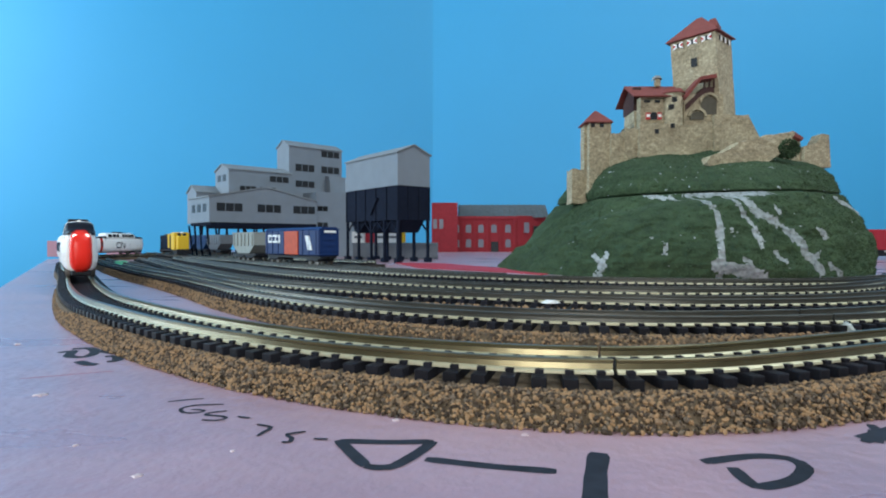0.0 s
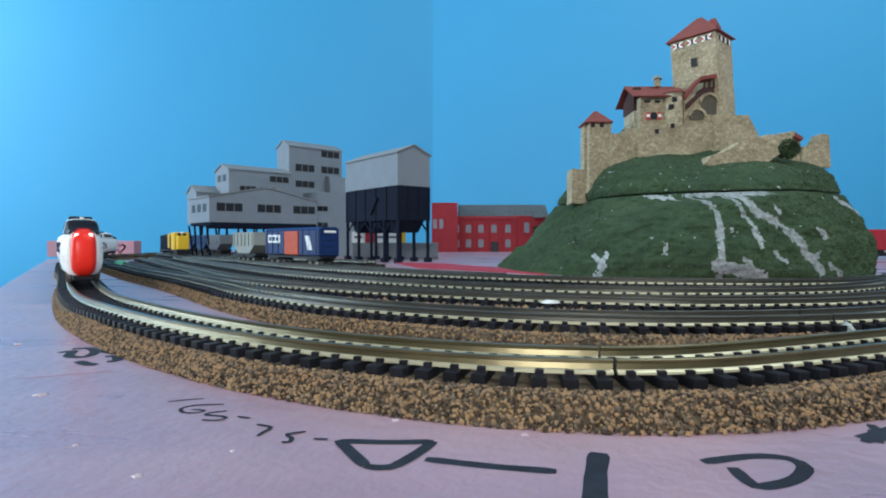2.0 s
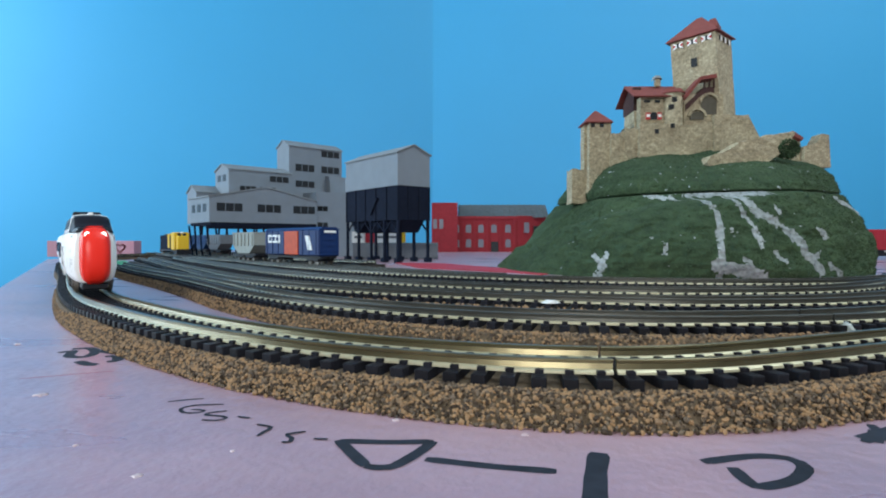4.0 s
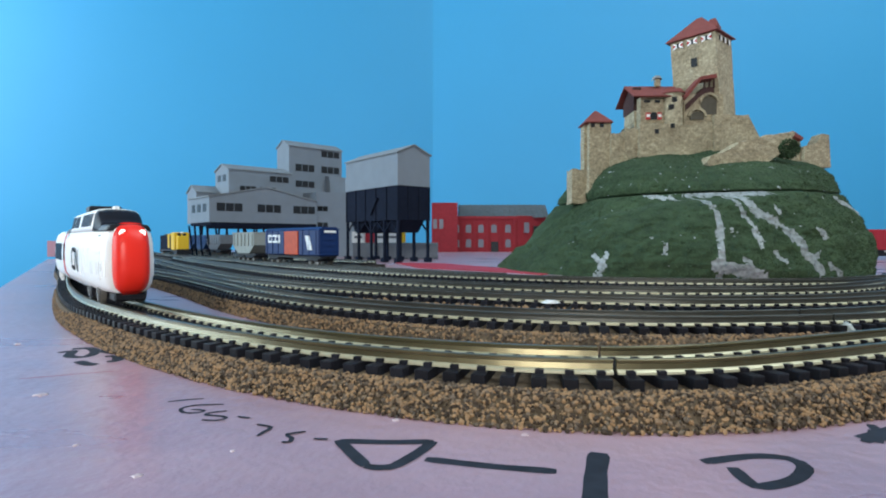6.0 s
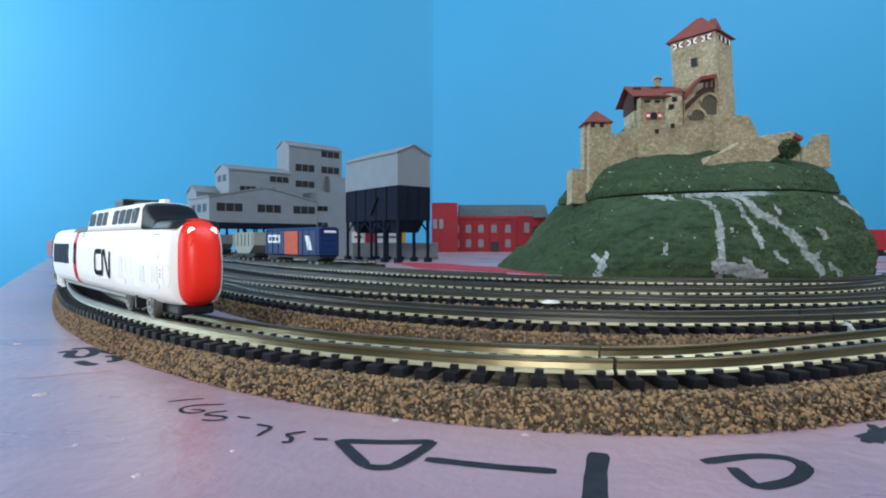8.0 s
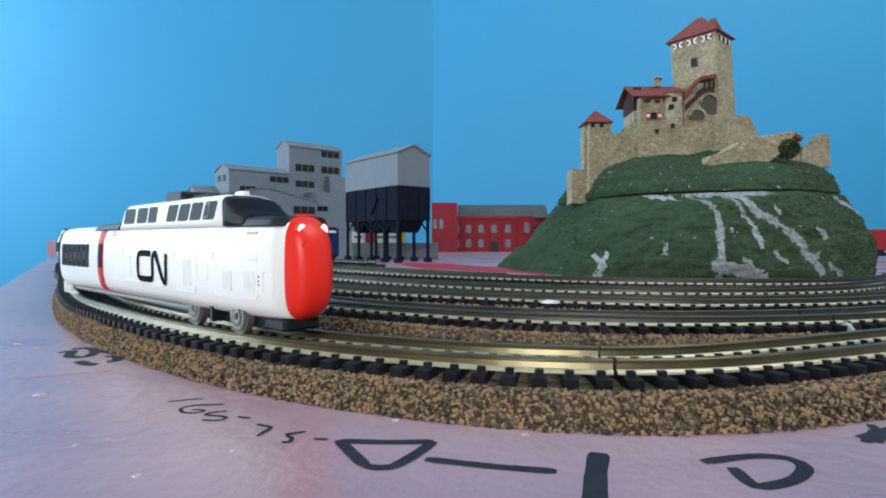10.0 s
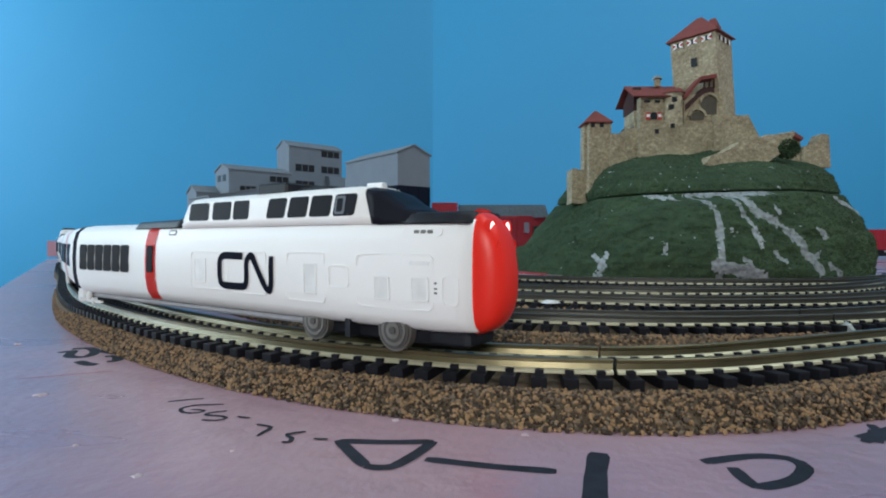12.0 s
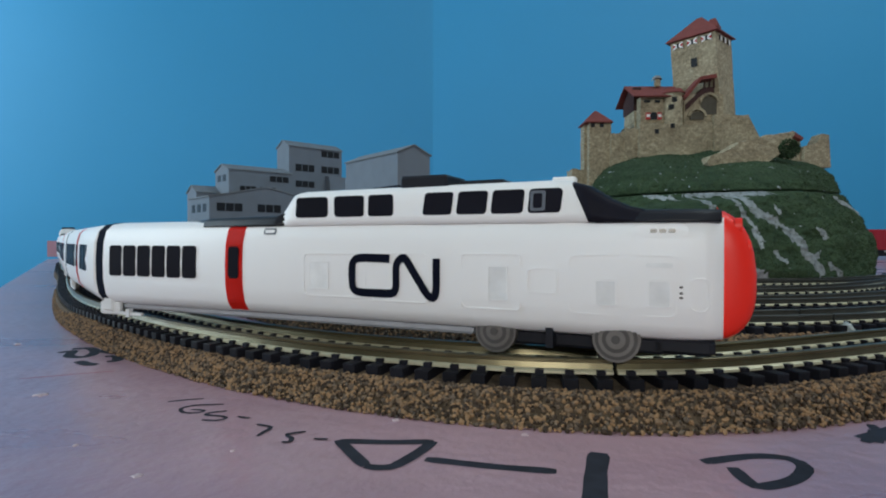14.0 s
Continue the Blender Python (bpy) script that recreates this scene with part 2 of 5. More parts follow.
# ---- tracks ----
def smooth_curve(pts, step=2.0):
    q = [Vector(p) for p in pts]
    q = [2 * q[0] - q[1]] + q + [2 * q[-1] - q[-2]]
    out = []
    for i in range(1, len(q) - 2):
        a, b, c, d = q[i - 1:i + 3]
        n = max(2, int((c - b).length / 1.0))
        for j in range(n):
            t = j / n
            out.append(0.5 * (2 * b + (c - a) * t + (2 * a - 5 * b + 4 * c - d) * t * t + (3 * b - a - 3 * c + d) * t ** 3))
    out.append(q[-2])
    s = np.concatenate([[0], np.cumsum([(out[i + 1] - out[i]).length for i in range(len(out) - 1)])])
    return s, np.array([tuple(v) for v in out])


class Line:
    def __init__(self, pts):
        self.s, self.p = smooth_curve(pts)
        self.length = float(self.s[-1])

    def at(self, s):
        return Vector((float(np.interp(s, self.s, self.p[:, 0])), float(np.interp(s, self.s, self.p[:, 1]))))

    def heading(self, s):
        d = self.at(s + 1.5) - self.at(s - 1.5)
        return d.normalized()


BED, TIE, RAIL = 2.9, 1.7, 2.1          # heights: roadbed, tie, rail
FOOT, HEAD = BED + TIE, BED + TIE + RAIL
PROFILE = [(-0.95, 0), (0.95, 0), (0.95, 0.36), (0.46, 0.66), (0.24, 1.45), (0.55, 1.6), (0.55, 2.0), (0.42, 2.1), (-0.42, 2.1), (-0.55, 2.0), (-0.55, 1.6), (-0.24, 1.45), (-0.46, 0.66), (-0.95, 0.36)]


def shoulder(line, s):
    """Share of the full outer shoulder: it narrows towards the far end of the outer loop."""
    if line is LINE2:
        return float(np.interp(line.length - s, [0, 200, 320], [1, 1, 0.72]))
    if line is not LOOP:
        return 1.0
    return float(np.interp(line.length - s, [0, 158, 183, 230, 278, 326, 374, 423], [16, 16, 15.5, 13.4, 12.3, 10.2, 9.4, 9.1])) / 16


def sweep(line, profile, offset, z, s0, s1, step, taper=False):
    bm = bmesh.new()
    rings = []
    n = max(2, int((s1 - s0) / step))
    for i in range(n + 1):
        s = s0 + (s1 - s0) * i / n
        c, d = line.at(s), line.heading(s)
        r = Vector((d.y, -d.x))
        k0 = shoulder(line, s) if taper else 1.0
        q = lambda a, k0=k0: max(k0, 8.9 / a) if a > 9 else 1.0
        rings.append([bm.verts.new((c.x + r.x * (offset + a * q(a)), c.y + r.y * (offset + a * q(a)), z + b)) for a, b in profile])
    k = len(profile)
    for u, v in zip(rings[:-1], rings[1:]):
        for i in range(k):
            bm.faces.new((u[i], u[(i + 1) % k], v[(i + 1) % k], v[i]))
    bm.faces.new(rings[0][::-1])
    bm.faces.new(rings[-1])
    return bm


TIE_MESH = {}


def tie_mesh(w):
    if w not in TIE_MESH:
        bm = bmesh.new()
        box(bm, -w / 2, w / 2, -8.4, 8.4, 0, TIE, 0.12)
        for y in (-4.6, 4.6):
            for q in (-1.05, 1.05):
                box(bm, -w * 0.3, w * 0.3, y + q - 0.45, y + q + 0.45, TIE - 0.1, TIE + 0.6, 0.08)
        bmesh.ops.scale(bm, vec=(0.001,) * 3, verts=bm.verts)
        me = bpy.data.meshes.new("tie")
        bm.to_mesh(me)
        bm.free()
        me.materials.append(M_TIE)
        TIE_MESH[w] = me
    return TIE_MESH[w]


def build_track(line, label, s_near=0, gaps=()):
    t = thing("track", P(0, 0, 0), label, "model track", "curved tracks")
    inner = 9.3 if line in (LOOP, LINE2) else 15
    bed = [(-inner - 0.5, -0.2), (16, -0.2), (12.2, BED - 0.05), (-inner, BED - 0.05)]
    slim = [(-10, -0.2), (9.2, -0.2), (8.8, BED - 0.05), (-9, BED - 0.05)]
    if s_near:
        part("roadbed", sweep(line, slim, 0, 0.15, 0, s_near, 6), M_CORK, t, "bare cork roadbed")
    part("roadbed", sweep(line, bed, 0, 0.15, s_near, line.length, 6, True), M_CORK if line in (LOOP, LINE2) else M_BEDDARK, t, "ballasted cork roadbed")
    for off in (-4.6, 4.6):
        cuts = [0.0] + [g for g in gaps] + [line.length]
        for a, b in zip(cuts[:-1], cuts[1:]):
            o = part("rail", sweep(line, PROFILE, off, FOOT, a + 0.25, b - 0.25, 3), M_RAIL if line is LOOP else M_RAILDARK, t)
            # foot faces take the paler colour as painted-in shine
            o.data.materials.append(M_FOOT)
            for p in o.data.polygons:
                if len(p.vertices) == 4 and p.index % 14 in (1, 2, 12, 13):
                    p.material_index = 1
    s = 1.0
    rnd = random.Random(len(label))
    while s < line.length - 1:
        c, d = line.at(s), line.heading(s)
        o = new("tie", tie_mesh(2.1))
        o.parent = t
        o.matrix_basis = P(c.x, c.y, BED, math.degrees(math.atan2(d.y, d.x)) + rnd.uniform(-0.8, 0.8))
        s += 3.9
    return t


LOOP = Line([(-205, 822), (-265, 808), (-320, 786), (-364, 755), (-392, 711), (-402, 662), (-397.0, 619.0), (-378.1, 576.5), (-355.0, 534.4), (-329.8, 493.6), (-303.7, 453.3), (-276.6, 413.7), (-249.4, 374.1), (-219.5, 333.4), (-192.0, 294.0), (-164.5, 253.4), (-135.5, 211.5), (-105.5, 172.0), (-78.5, 143.5), (-53, 119.8), (-27.5, 101.2), (-4, 90), (17, 84.2), (36, 84.2), (56.3, 90.2), (80, 99.5), (105, 110.5), (135, 126), (168, 146)])
LINE2 = Line([(-330, 540), (-292, 486), (-253, 433), (-214, 382), (-175.4, 332.7), (-129.2, 277.6), (-95.6, 234.6), (-63.5, 192.4), (-21.0, 153.3), (36.1, 129.3), (99.1, 134.3), (150, 160), (190, 205)])
LINE3 = Line([(-300, 560), (-250, 488), (-203, 416), (-155, 345), (-108, 277), (-62, 228), (-8, 193), (54.9, 168.0), (91.2, 165.2), (127.5, 172.8), (175, 198), (215, 240)])
LINE4 = Line([(-270, 570), (-222, 497), (-172, 425), (-120, 352), (-75, 296), (-32.5, 253.6), (6.9, 225.6), (57.3, 204.0), (96.7, 199.0), (137.7, 205.4), (175, 226), (205, 250), (240, 290)])
LINE5 = Line([(-245, 600), (-195, 520), (-145, 445), (-90, 375), (-35, 319), (20.5, 280), (68.7, 254.3), (110, 243.8), (145, 242), (180, 250), (225, 275), (262, 320)])
LINE6 = Line([(-430, 820), (-331, 678), (-262, 595), (-203, 523), (-125, 436), (-61, 366), (-20, 327), (8, 302), (30, 284.5)])


def s_where_x(line, x):
    s = line.length
    while line.at(s).x > x:
        s -= 0.5
    return s


BARE = LOOP.length - 436.0          # the outer shoulder is ballasted from here on
build_track(LOOP, "outer curved model railway track with nickel rails on ballast", BARE, gaps=[s_where_x(LOOP, 24.5)])
build_track(LINE2, "second curved model railway track on cork ballast", 0, gaps=[s_where_x(LINE2, 88.0)])
build_track(LINE3, "third curved model railway track with dark ties")
build_track(LINE4, "fourth curved model railway track with dark ties")
build_track(LINE5, "fifth curved model railway track with dark ties")
build_track(LINE6, "innermost curved model railway track beside the hill")



def stones(name, line, s0, s1, lo, hi, per_mm2, seed, label, size=0.5):
    """Loose ballast on the shoulder of a roadbed, one joined mesh."""
    rnd = np.random.RandomState(seed)
    ico = bmesh.new()
    bmesh.ops.create_icosphere(ico, subdivisions=1, radius=1.0)
    ico.verts.ensure_lookup_table()
    base = np.array([tuple(v.co) for v in ico.verts])
    tri = np.array([[v.index for v in f.verts] for f in ico.faces])
    ico.free()
    n = int((s1 - s0) * (hi - lo) * per_mm2)
    verts, faces = [], []
    for k in range(n):
        s, off = rnd.uniform(s0, s1), rnd.uniform(lo, hi)
        c, d = line.at(s), line.heading(s)
        r = size * rnd.uniform(0.6, 1.35)
        if off > 0:
            off = lo + (off - lo) * (max(lo + 0.4, hi * shoulder(line, s)) - lo) / (hi - lo)
        a = abs(off) / (shoulder(line, s) if off > 0 else 1)
        z = BED if a < 12.2 else BED * max(0.0, (16.6 - a) / 4.4)
        q = Euler(rnd.uniform(0, 6.3, 3)).to_matrix()
        p = (base * (1 + rnd.uniform(-0.28, 0.28, (len(base), 1)))) * (r * rnd.uniform(0.7, 1.3, 3))
        p = p @ np.array(q)
        verts.append(p + np.array([c.x + d.y * off, c.y - d.x * off, 0.15 + z + r * rnd.uniform(0.0, 0.5)]))
        faces.append(tri + len(base) * k)
    me = bpy.data.meshes.new(name)
    me.from_pydata((np.concatenate(verts) / 1000).tolist(), [], np.concatenate(faces).tolist())
    me.materials.append(M_STONE)
    return tagged(new(name, me), label, "ballast", kind="stuff")


stones("ballast", LOOP, BARE, LOOP.length, 8.7, 16.9, 7.5, 1, "loose tan and brown ballast stones along the outer track", 0.27)
stones("ballast", LINE2, 150, LINE2.length, 8.8, 16.9, 2.8, 3, "loose brown ballast stones along the second track", 0.32)
stones("ballast", LINE3, 250, LINE3.length, 8.3, 16.5, 0.35, 4, "loose brown ballast stones between the tracks", 0.5)


# ---- pen marks on the table ----
def ink(name, strokes, width, label):
    t = thing(name, P(0, 0, 0), label, "pen mark")
    for lay, pts in enumerate(strokes):
        h = 0.03 + 0.012 * lay
        s, p = smooth_curve(pts)
        bm = bmesh.new()
        ring = []
        n = len(p)
        for i in range(n):
            a, b = p[max(0, i - 1)], p[min(n - 1, i + 1)]
            d = (b - a) / max(1e-6, np.linalg.norm(b - a))
            w = width * (0.5 + 0.05 * noise.noise(Vector((i * 0.3, lay, 0)))) * (0.75 if i in (0, n - 1) else 1)
            ring.append((bm.verts.new((p[i][0] - d[1] * w, p[i][1] + d[0] * w, h)), bm.verts.new((p[i][0] + d[1] * w, p[i][1] - d[0] * w, h))))
        for u, v in zip(ring[:-1], ring[1:]):
            bm.faces.new((u[0], u[1], v[1], v[0]))
        part("stroke", bm, M_INK, t)
    return t


ink("pen_arrow", [[(11.5, 56.3), (5.0, 57.6), (-1.9, 59.5)], [(-12.1, 64.9), (-6.2, 64.5), (-1.1, 64.7)], [(-1.1, 64.7), (-3.0, 60.8), (-5.5, 57.3), (-8.1, 57.6)], [(-8.0, 57.6), (-10.1, 61.3), (-12.2, 65.1)]], 1.5, "black felt pen arrow drawn on the table")
ink("pen_line", [[(17.2, 61.3), (15.3, 55.6), (13.4, 49.0)]], 2.3, "thick black felt pen bar drawn on the table")
ink("pen_letter", [[(27.4, 58.7), (33.5, 60.3), (37.0, 59.7), (37.3, 57.3), (34.3, 54.3), (30.4, 52.8), (29.6, 53.8), (29.8, 57.3)]], 1.55, "black felt pen letter drawn on the table")
ink("pen_scribble", [[(49.2, 66.0), (53.4, 67.8), (57.2, 69.0)], [(53.0, 68.6), (50.3, 64.2)], [(54.3, 70.7), (52.0, 64.7)], [(48.8, 64.4), (55.8, 69.4)]], 1.3, "black felt pen scribble drawn on the table")
ink("pen_letter", [[(-80.1, 116.1), (-78.3, 117.9), (-75.6, 112.7), (-72.0, 112.1), (-72.8, 116.7), (-76.5, 120.9), (-80.0, 120.3)], [(-73.0, 118.5), (-68.9, 116.1), (-66.4, 114.9)], [(-67.9, 112.1), (-66.0, 112.7), (-63.6, 108.9), (-64.7, 107.4)], [(-70.6, 107.9), (-67.2, 105.4), (-65.1, 105.0)]], 2.1, "small black felt pen letters on the table")
ink("pen_figures", [[(-39.9, 80.7), (-37.7, 81.8), (-35.4, 82.4)], [(-31.3, 79.5), (-35.2, 79.0), (-36.4, 77.4), (-35.2, 75.6), (-33.3, 75.6), (-32.8, 76.6), (-34.8, 77.1)], [(-29.6, 76.4), (-31.5, 75.6), (-31.8, 74.6), (-29.6, 74.1), (-28.5, 73.2), (-29.5, 72.3), (-31.4, 72.5)], [(-27.3, 73.9), (-25.4, 73.2)], [(-23.6, 70.7), (-21.5, 69.6), (-21.8, 68.0), (-22.2, 66.4)], [(-16.8, 68.0), (-18.8, 67.0), (-17.9, 65.8), (-17.8, 64.5), (-18.7, 64.5)], [(-15.2, 65.5), (-13.5, 65.3)]], 0.6, "thin grey handwritten figures on the table")
red_line = ink("pen_line", [[(-71.7, 94.2), (-66.7, 96.5), (-58.9, 99.9)]], 0.5, "faint red pencil line drawn on the table")
for o in red_line.children:
    o.data.materials[0] = M_REDLINE


# ---- hill with castle ----
HX, HY = 208.0, 490.0
LEVELS = [0, 3, 10, 20, 30, 42, 54, 57, 62, 72, 82, 90, 96, 101, 103]
R_RIGHT = [97, 97, 97, 97, 97, 96, 95, 94, 94, 99, 101, 97, 78, 40, 14]
R_FRONT = [190, 190, 188, 183, 175, 163, 148, 143, 138, 119, 88, 56, 40, 24, 10]
R_LEFT = [157, 152, 142, 133, 124, 113, 101, 97, 97, 92, 84, 74, 60, 40, 15]


def hill_radius(a, z):
    """Radius of the hill at angle a (0 right, 180 left) and height z, before relief."""
    r, f, l = (float(np.interp(z, LEVELS, q)) for q in (R_RIGHT, R_FRONT, R_LEFT))
    c, s = math.cos(a), math.sin(a)
    side = r if c > 0 else l
    depth = f * 0.86
    return (abs(c / side) ** 2.5 + abs(s / depth) ** 2.5) ** (-1 / 2.5)


def hill_point(a, z, proud=0.0):
    v = Vector((math.cos(a) * 2.2, math.sin(a) * 2.2, z * 0.025))
    k = 1 + 0.05 * noise.noise(v) + 0.022 * noise.noise(v * 4.1) + 0.008 * noise.noise(v * 14)
    k = 1 + (k - 1) * min(1, 0.35 + z / 40)
    r = hill_radius(a, z) * k + proud
    # a terrace that climbs from the far left foot to the front under the seam
    q = math.degrees(a) % 360
    if 165 < q < 285:
        ledge = float(np.interp(q, [165, 190, 215, 245, 285], [14, 23, 36, 48, 56])) + 2.5 * noise.noise(v * 3)
        r += 8.0 * math.tanh((ledge - z) / 1.6) * min(1.0, (285 - q) / 30, (q - 165) / 15, 0.3 + z / 14)
    r += 1.1 * noise.noise(Vector((math.cos(a) * 34, math.sin(a) * 34, z * 0.22))) + 0.5 * noise.noise(Vector((math.cos(a) * 90, math.sin(a) * 90, z * 0.6)))
    return Vector((r * math.cos(a), r * math.sin(a), z))


def hill_at(x, z, proud=0.0):
    """The point of the hill's camera-side face at offset x and height z."""
    lo, hi = math.pi, 2 * math.pi
    for _ in range(30):
        m = (lo + hi) / 2
        if hill_point(m, z).x < x:
            lo = m
        else:
            hi = m
    return hill_point((lo + hi) / 2, z, proud)


# bare plaster runs on the camera-side face: (offset, height) along each, half width
RUNS = [([(-19, 54), (-16, 41), (-6, 35), (2, 26), (6, 15), (12, 6)], 2.8), ([(-25, 54), (-24, 40), (-21, 32), (-22, 20)], 1.6), ([(-41, 54), (-40, 39), (-46, 19), (-48, 1)], 1.5), ([(-49, 9), (-40, 7), (-30, 5), (-24, 1)], 3.6), ([(-34, 12), (-30, 3)], 2.2),
        ([(-42, 54), (-16, 54.5), (2, 54)], 1.8), ([(-110, 13), (-107, 7), (-110, 1)], 1.5), ([(-103, 16), (-106, 9)], 0.9), ([(-74, 22), (-75, 15)], 0.8), ([(-13, 16), (-9, 11)], 1.4), ([(20, 30), (24, 26)], 1.5), ([(20, 9), (28, 3)], 1.8), ([(62, 52), (76, 42), (86, 30), (92, 16)], 2.6), ([(-66, 55), (-52, 52)], 1.6), ([(8, 12), (15, 17)], 1.2), ([(-36, 30), (-35, 24)], 0.9), ([(-2, 46), (-1, 40)], 0.8)]


def bare(x, z):
    """True where plaster shows through the flock."""
    n = 1.7 * noise.noise(Vector((x * 0.33, z * 0.16, 1.7))) + 1.5 * noise.noise(Vector((x * 0.9, z * 0.5, 7.1)))
    for pts, w in RUNS:
        for (xa, za), (xb, zb) in zip(pts[:-1], pts[1:]):
            dx, dz = xb - xa, zb - za
            f = min(1.0, max(0.0, ((x - xa) * dx + (z - za) * dz) / (dx * dx + dz * dz)))
            if math.hypot(x - xa - f * dx, z - za - f * dz) < w + n:
                return True
    speck = noise.noise(Vector((x * 0.42, z * 0.3, 21.0))) + 0.35 * noise.noise(Vector((x * 1.3, z * 1.1, 4.0)))
    return speck > (0.74 if z < 56 else 0.62)


def hill():
    t = thing("hill", P(HX, HY), "green flocked castle hill with grey rock faces", "hill")
    angles = [2 * math.pi * i / 60 for i in range(30)] + [math.pi + math.pi * i / 420 for i in range(420)]
    n = len(angles)

    def shell(zs, grow):
        bm = bmesh.new()
        rings = [[bm.verts.new(hill_point(a, z, grow)) for a in angles] for z in zs]
        for u, v in zip(rings[:-1], rings[1:]):
            for i in range(n):
                f = bm.faces.new((u[i], u[(i + 1) % n], v[(i + 1) % n], v[i]))
                c = (u[i].co + v[(i + 1) % n].co) / 2
                if i >= 30 and bare(c.x, c.z):
                    f.material_index = 1
        bm.faces.new(rings[-1])
        bm.faces.new(rings[0][::-1])
        return bm
    for nm, zs, grow, lab in (("slope", np.linspace(0.0, 55.6, 92), 0, "flocked lower slope with plaster showing through"), ("hilltop", np.concatenate([np.linspace(57.2, 90, 50), np.linspace(91, 103, 14)]), 1.0, "lift-off hilltop above a dark seam")):
        o = part(nm, shell(zs, grow), M_GRASS, t, lab, True)
        o.data.materials.append(M_ROCK)
    return t


hill()


def grass_tufts():
    rnd = np.random.RandomState(9)
    verts, faces = [], []
    for k in range(42000):
        a = rnd.uniform(math.pi * 0.98, math.pi * 2.02)
        z = rnd.uniform(0.3, 99)
        if 55.3 < z < 57.3:
            continue
        c = hill_point(a, z, 0.0 if z < 56 else 1.0)
        if bare(c.x, c.z) and rnd.uniform() < 0.93:
            continue
        c = Vector((c.x + HX, c.y + HY, c.z))
        h, w = rnd.uniform(0.25, 0.75), rnd.uniform(0.3, 0.7)
        o = Vector((math.cos(a), math.sin(a), 0.7)) * h
        i = len(verts)
        for q in range(3):
            g = q * 2.1 + rnd.uniform(0, 1)
            verts.append((c.x + w * math.cos(g), c.y + w * math.sin(g) * 0.7, c.z + w * math.sin(g) * 0.6 - 0.2))
        verts.append((c.x + o.x + rnd.uniform(-0.5, 0.5), c.y + o.y, c.z + o.z * rnd.uniform(0.2, 1)))
        faces += [(i, i + 1, i + 3), (i + 1, i + 2, i + 3), (i + 2, i, i + 3)]
    me = bpy.data.meshes.new("grass")
    me.from_pydata([(a / 1000, b / 1000, c / 1000) for a, b, c in verts], [], faces)
    me.materials.append(M_TUFT)
    tagged(new("grass", me), "short dark green flock grass on the hill", "grass", kind="stuff")


grass_tufts()


def hip_roof(x0, x1, y0, y1, z, top, over=1.5, ridge=0.25, thick=0.8):
    """A hipped roof with eaves; ridge is the ridge's share of the length."""
    bm = bmesh.new()
    x0, x1, y0, y1 = x0 - over, x1 + over, y0 - over, y1 + over
    cx, cy, k = (x0 + x1) / 2, (y0 + y1) / 2, (x1 - x0) * ridge / 2
    b = [bm.verts.new(c) for c in ((x0, y0, z - thick), (x1, y0, z - thick), (x1, y1, z - thick), (x0, y1, z - thick))]
    e = [bm.verts.new(c) for c in ((x0, y0, z), (x1, y0, z), (x1, y1, z), (x0, y1, z))]
    r = [bm.verts.new((cx - k, cy, top)), bm.verts.new((cx + k, cy, top))]
    bm.faces.new(b[::-1])
    for i in range(4):
        bm.faces.new((b[i], b[(i + 1) % 4], e[(i + 1) % 4], e[i]))
    bm.faces.new((e[0], e[1], r[1], r[0]))
    bm.faces.new((e[1], e[2], r[1]))
    bm.faces.new((e[2], e[3], r[0], r[1]))
    bm.faces.new((e[3], e[0], r[0]))
    return bm


def rough_wall(x0, x1, y0, y1, z0, z1, step=4.0, amp=0.5, top_jag=0.0):
    """A masonry block with an uneven face and edge."""
    bm = bmesh.new()
    box(bm, x0, x1, y0, y1, z0, z1)
    n = max(1, int(max(x1 - x0, z1 - z0) / step))
    bmesh.ops.subdivide_edges(bm, edges=bm.edges[:], cuts=min(n, 12), use_grid_fill=True)
    for v in bm.verts:
        d = noise.noise_vector(v.co * 0.31) * amp
        if v.co.z > z1 - 0.01 and top_jag:
            d.z += top_jag * noise.noise(Vector((v.co.x * 0.22, v.co.y * 0.1, 3.3)))
        elif v.co.z > z1 - 0.01:
            d.z *= 0.2
        v.co += d
    return bm


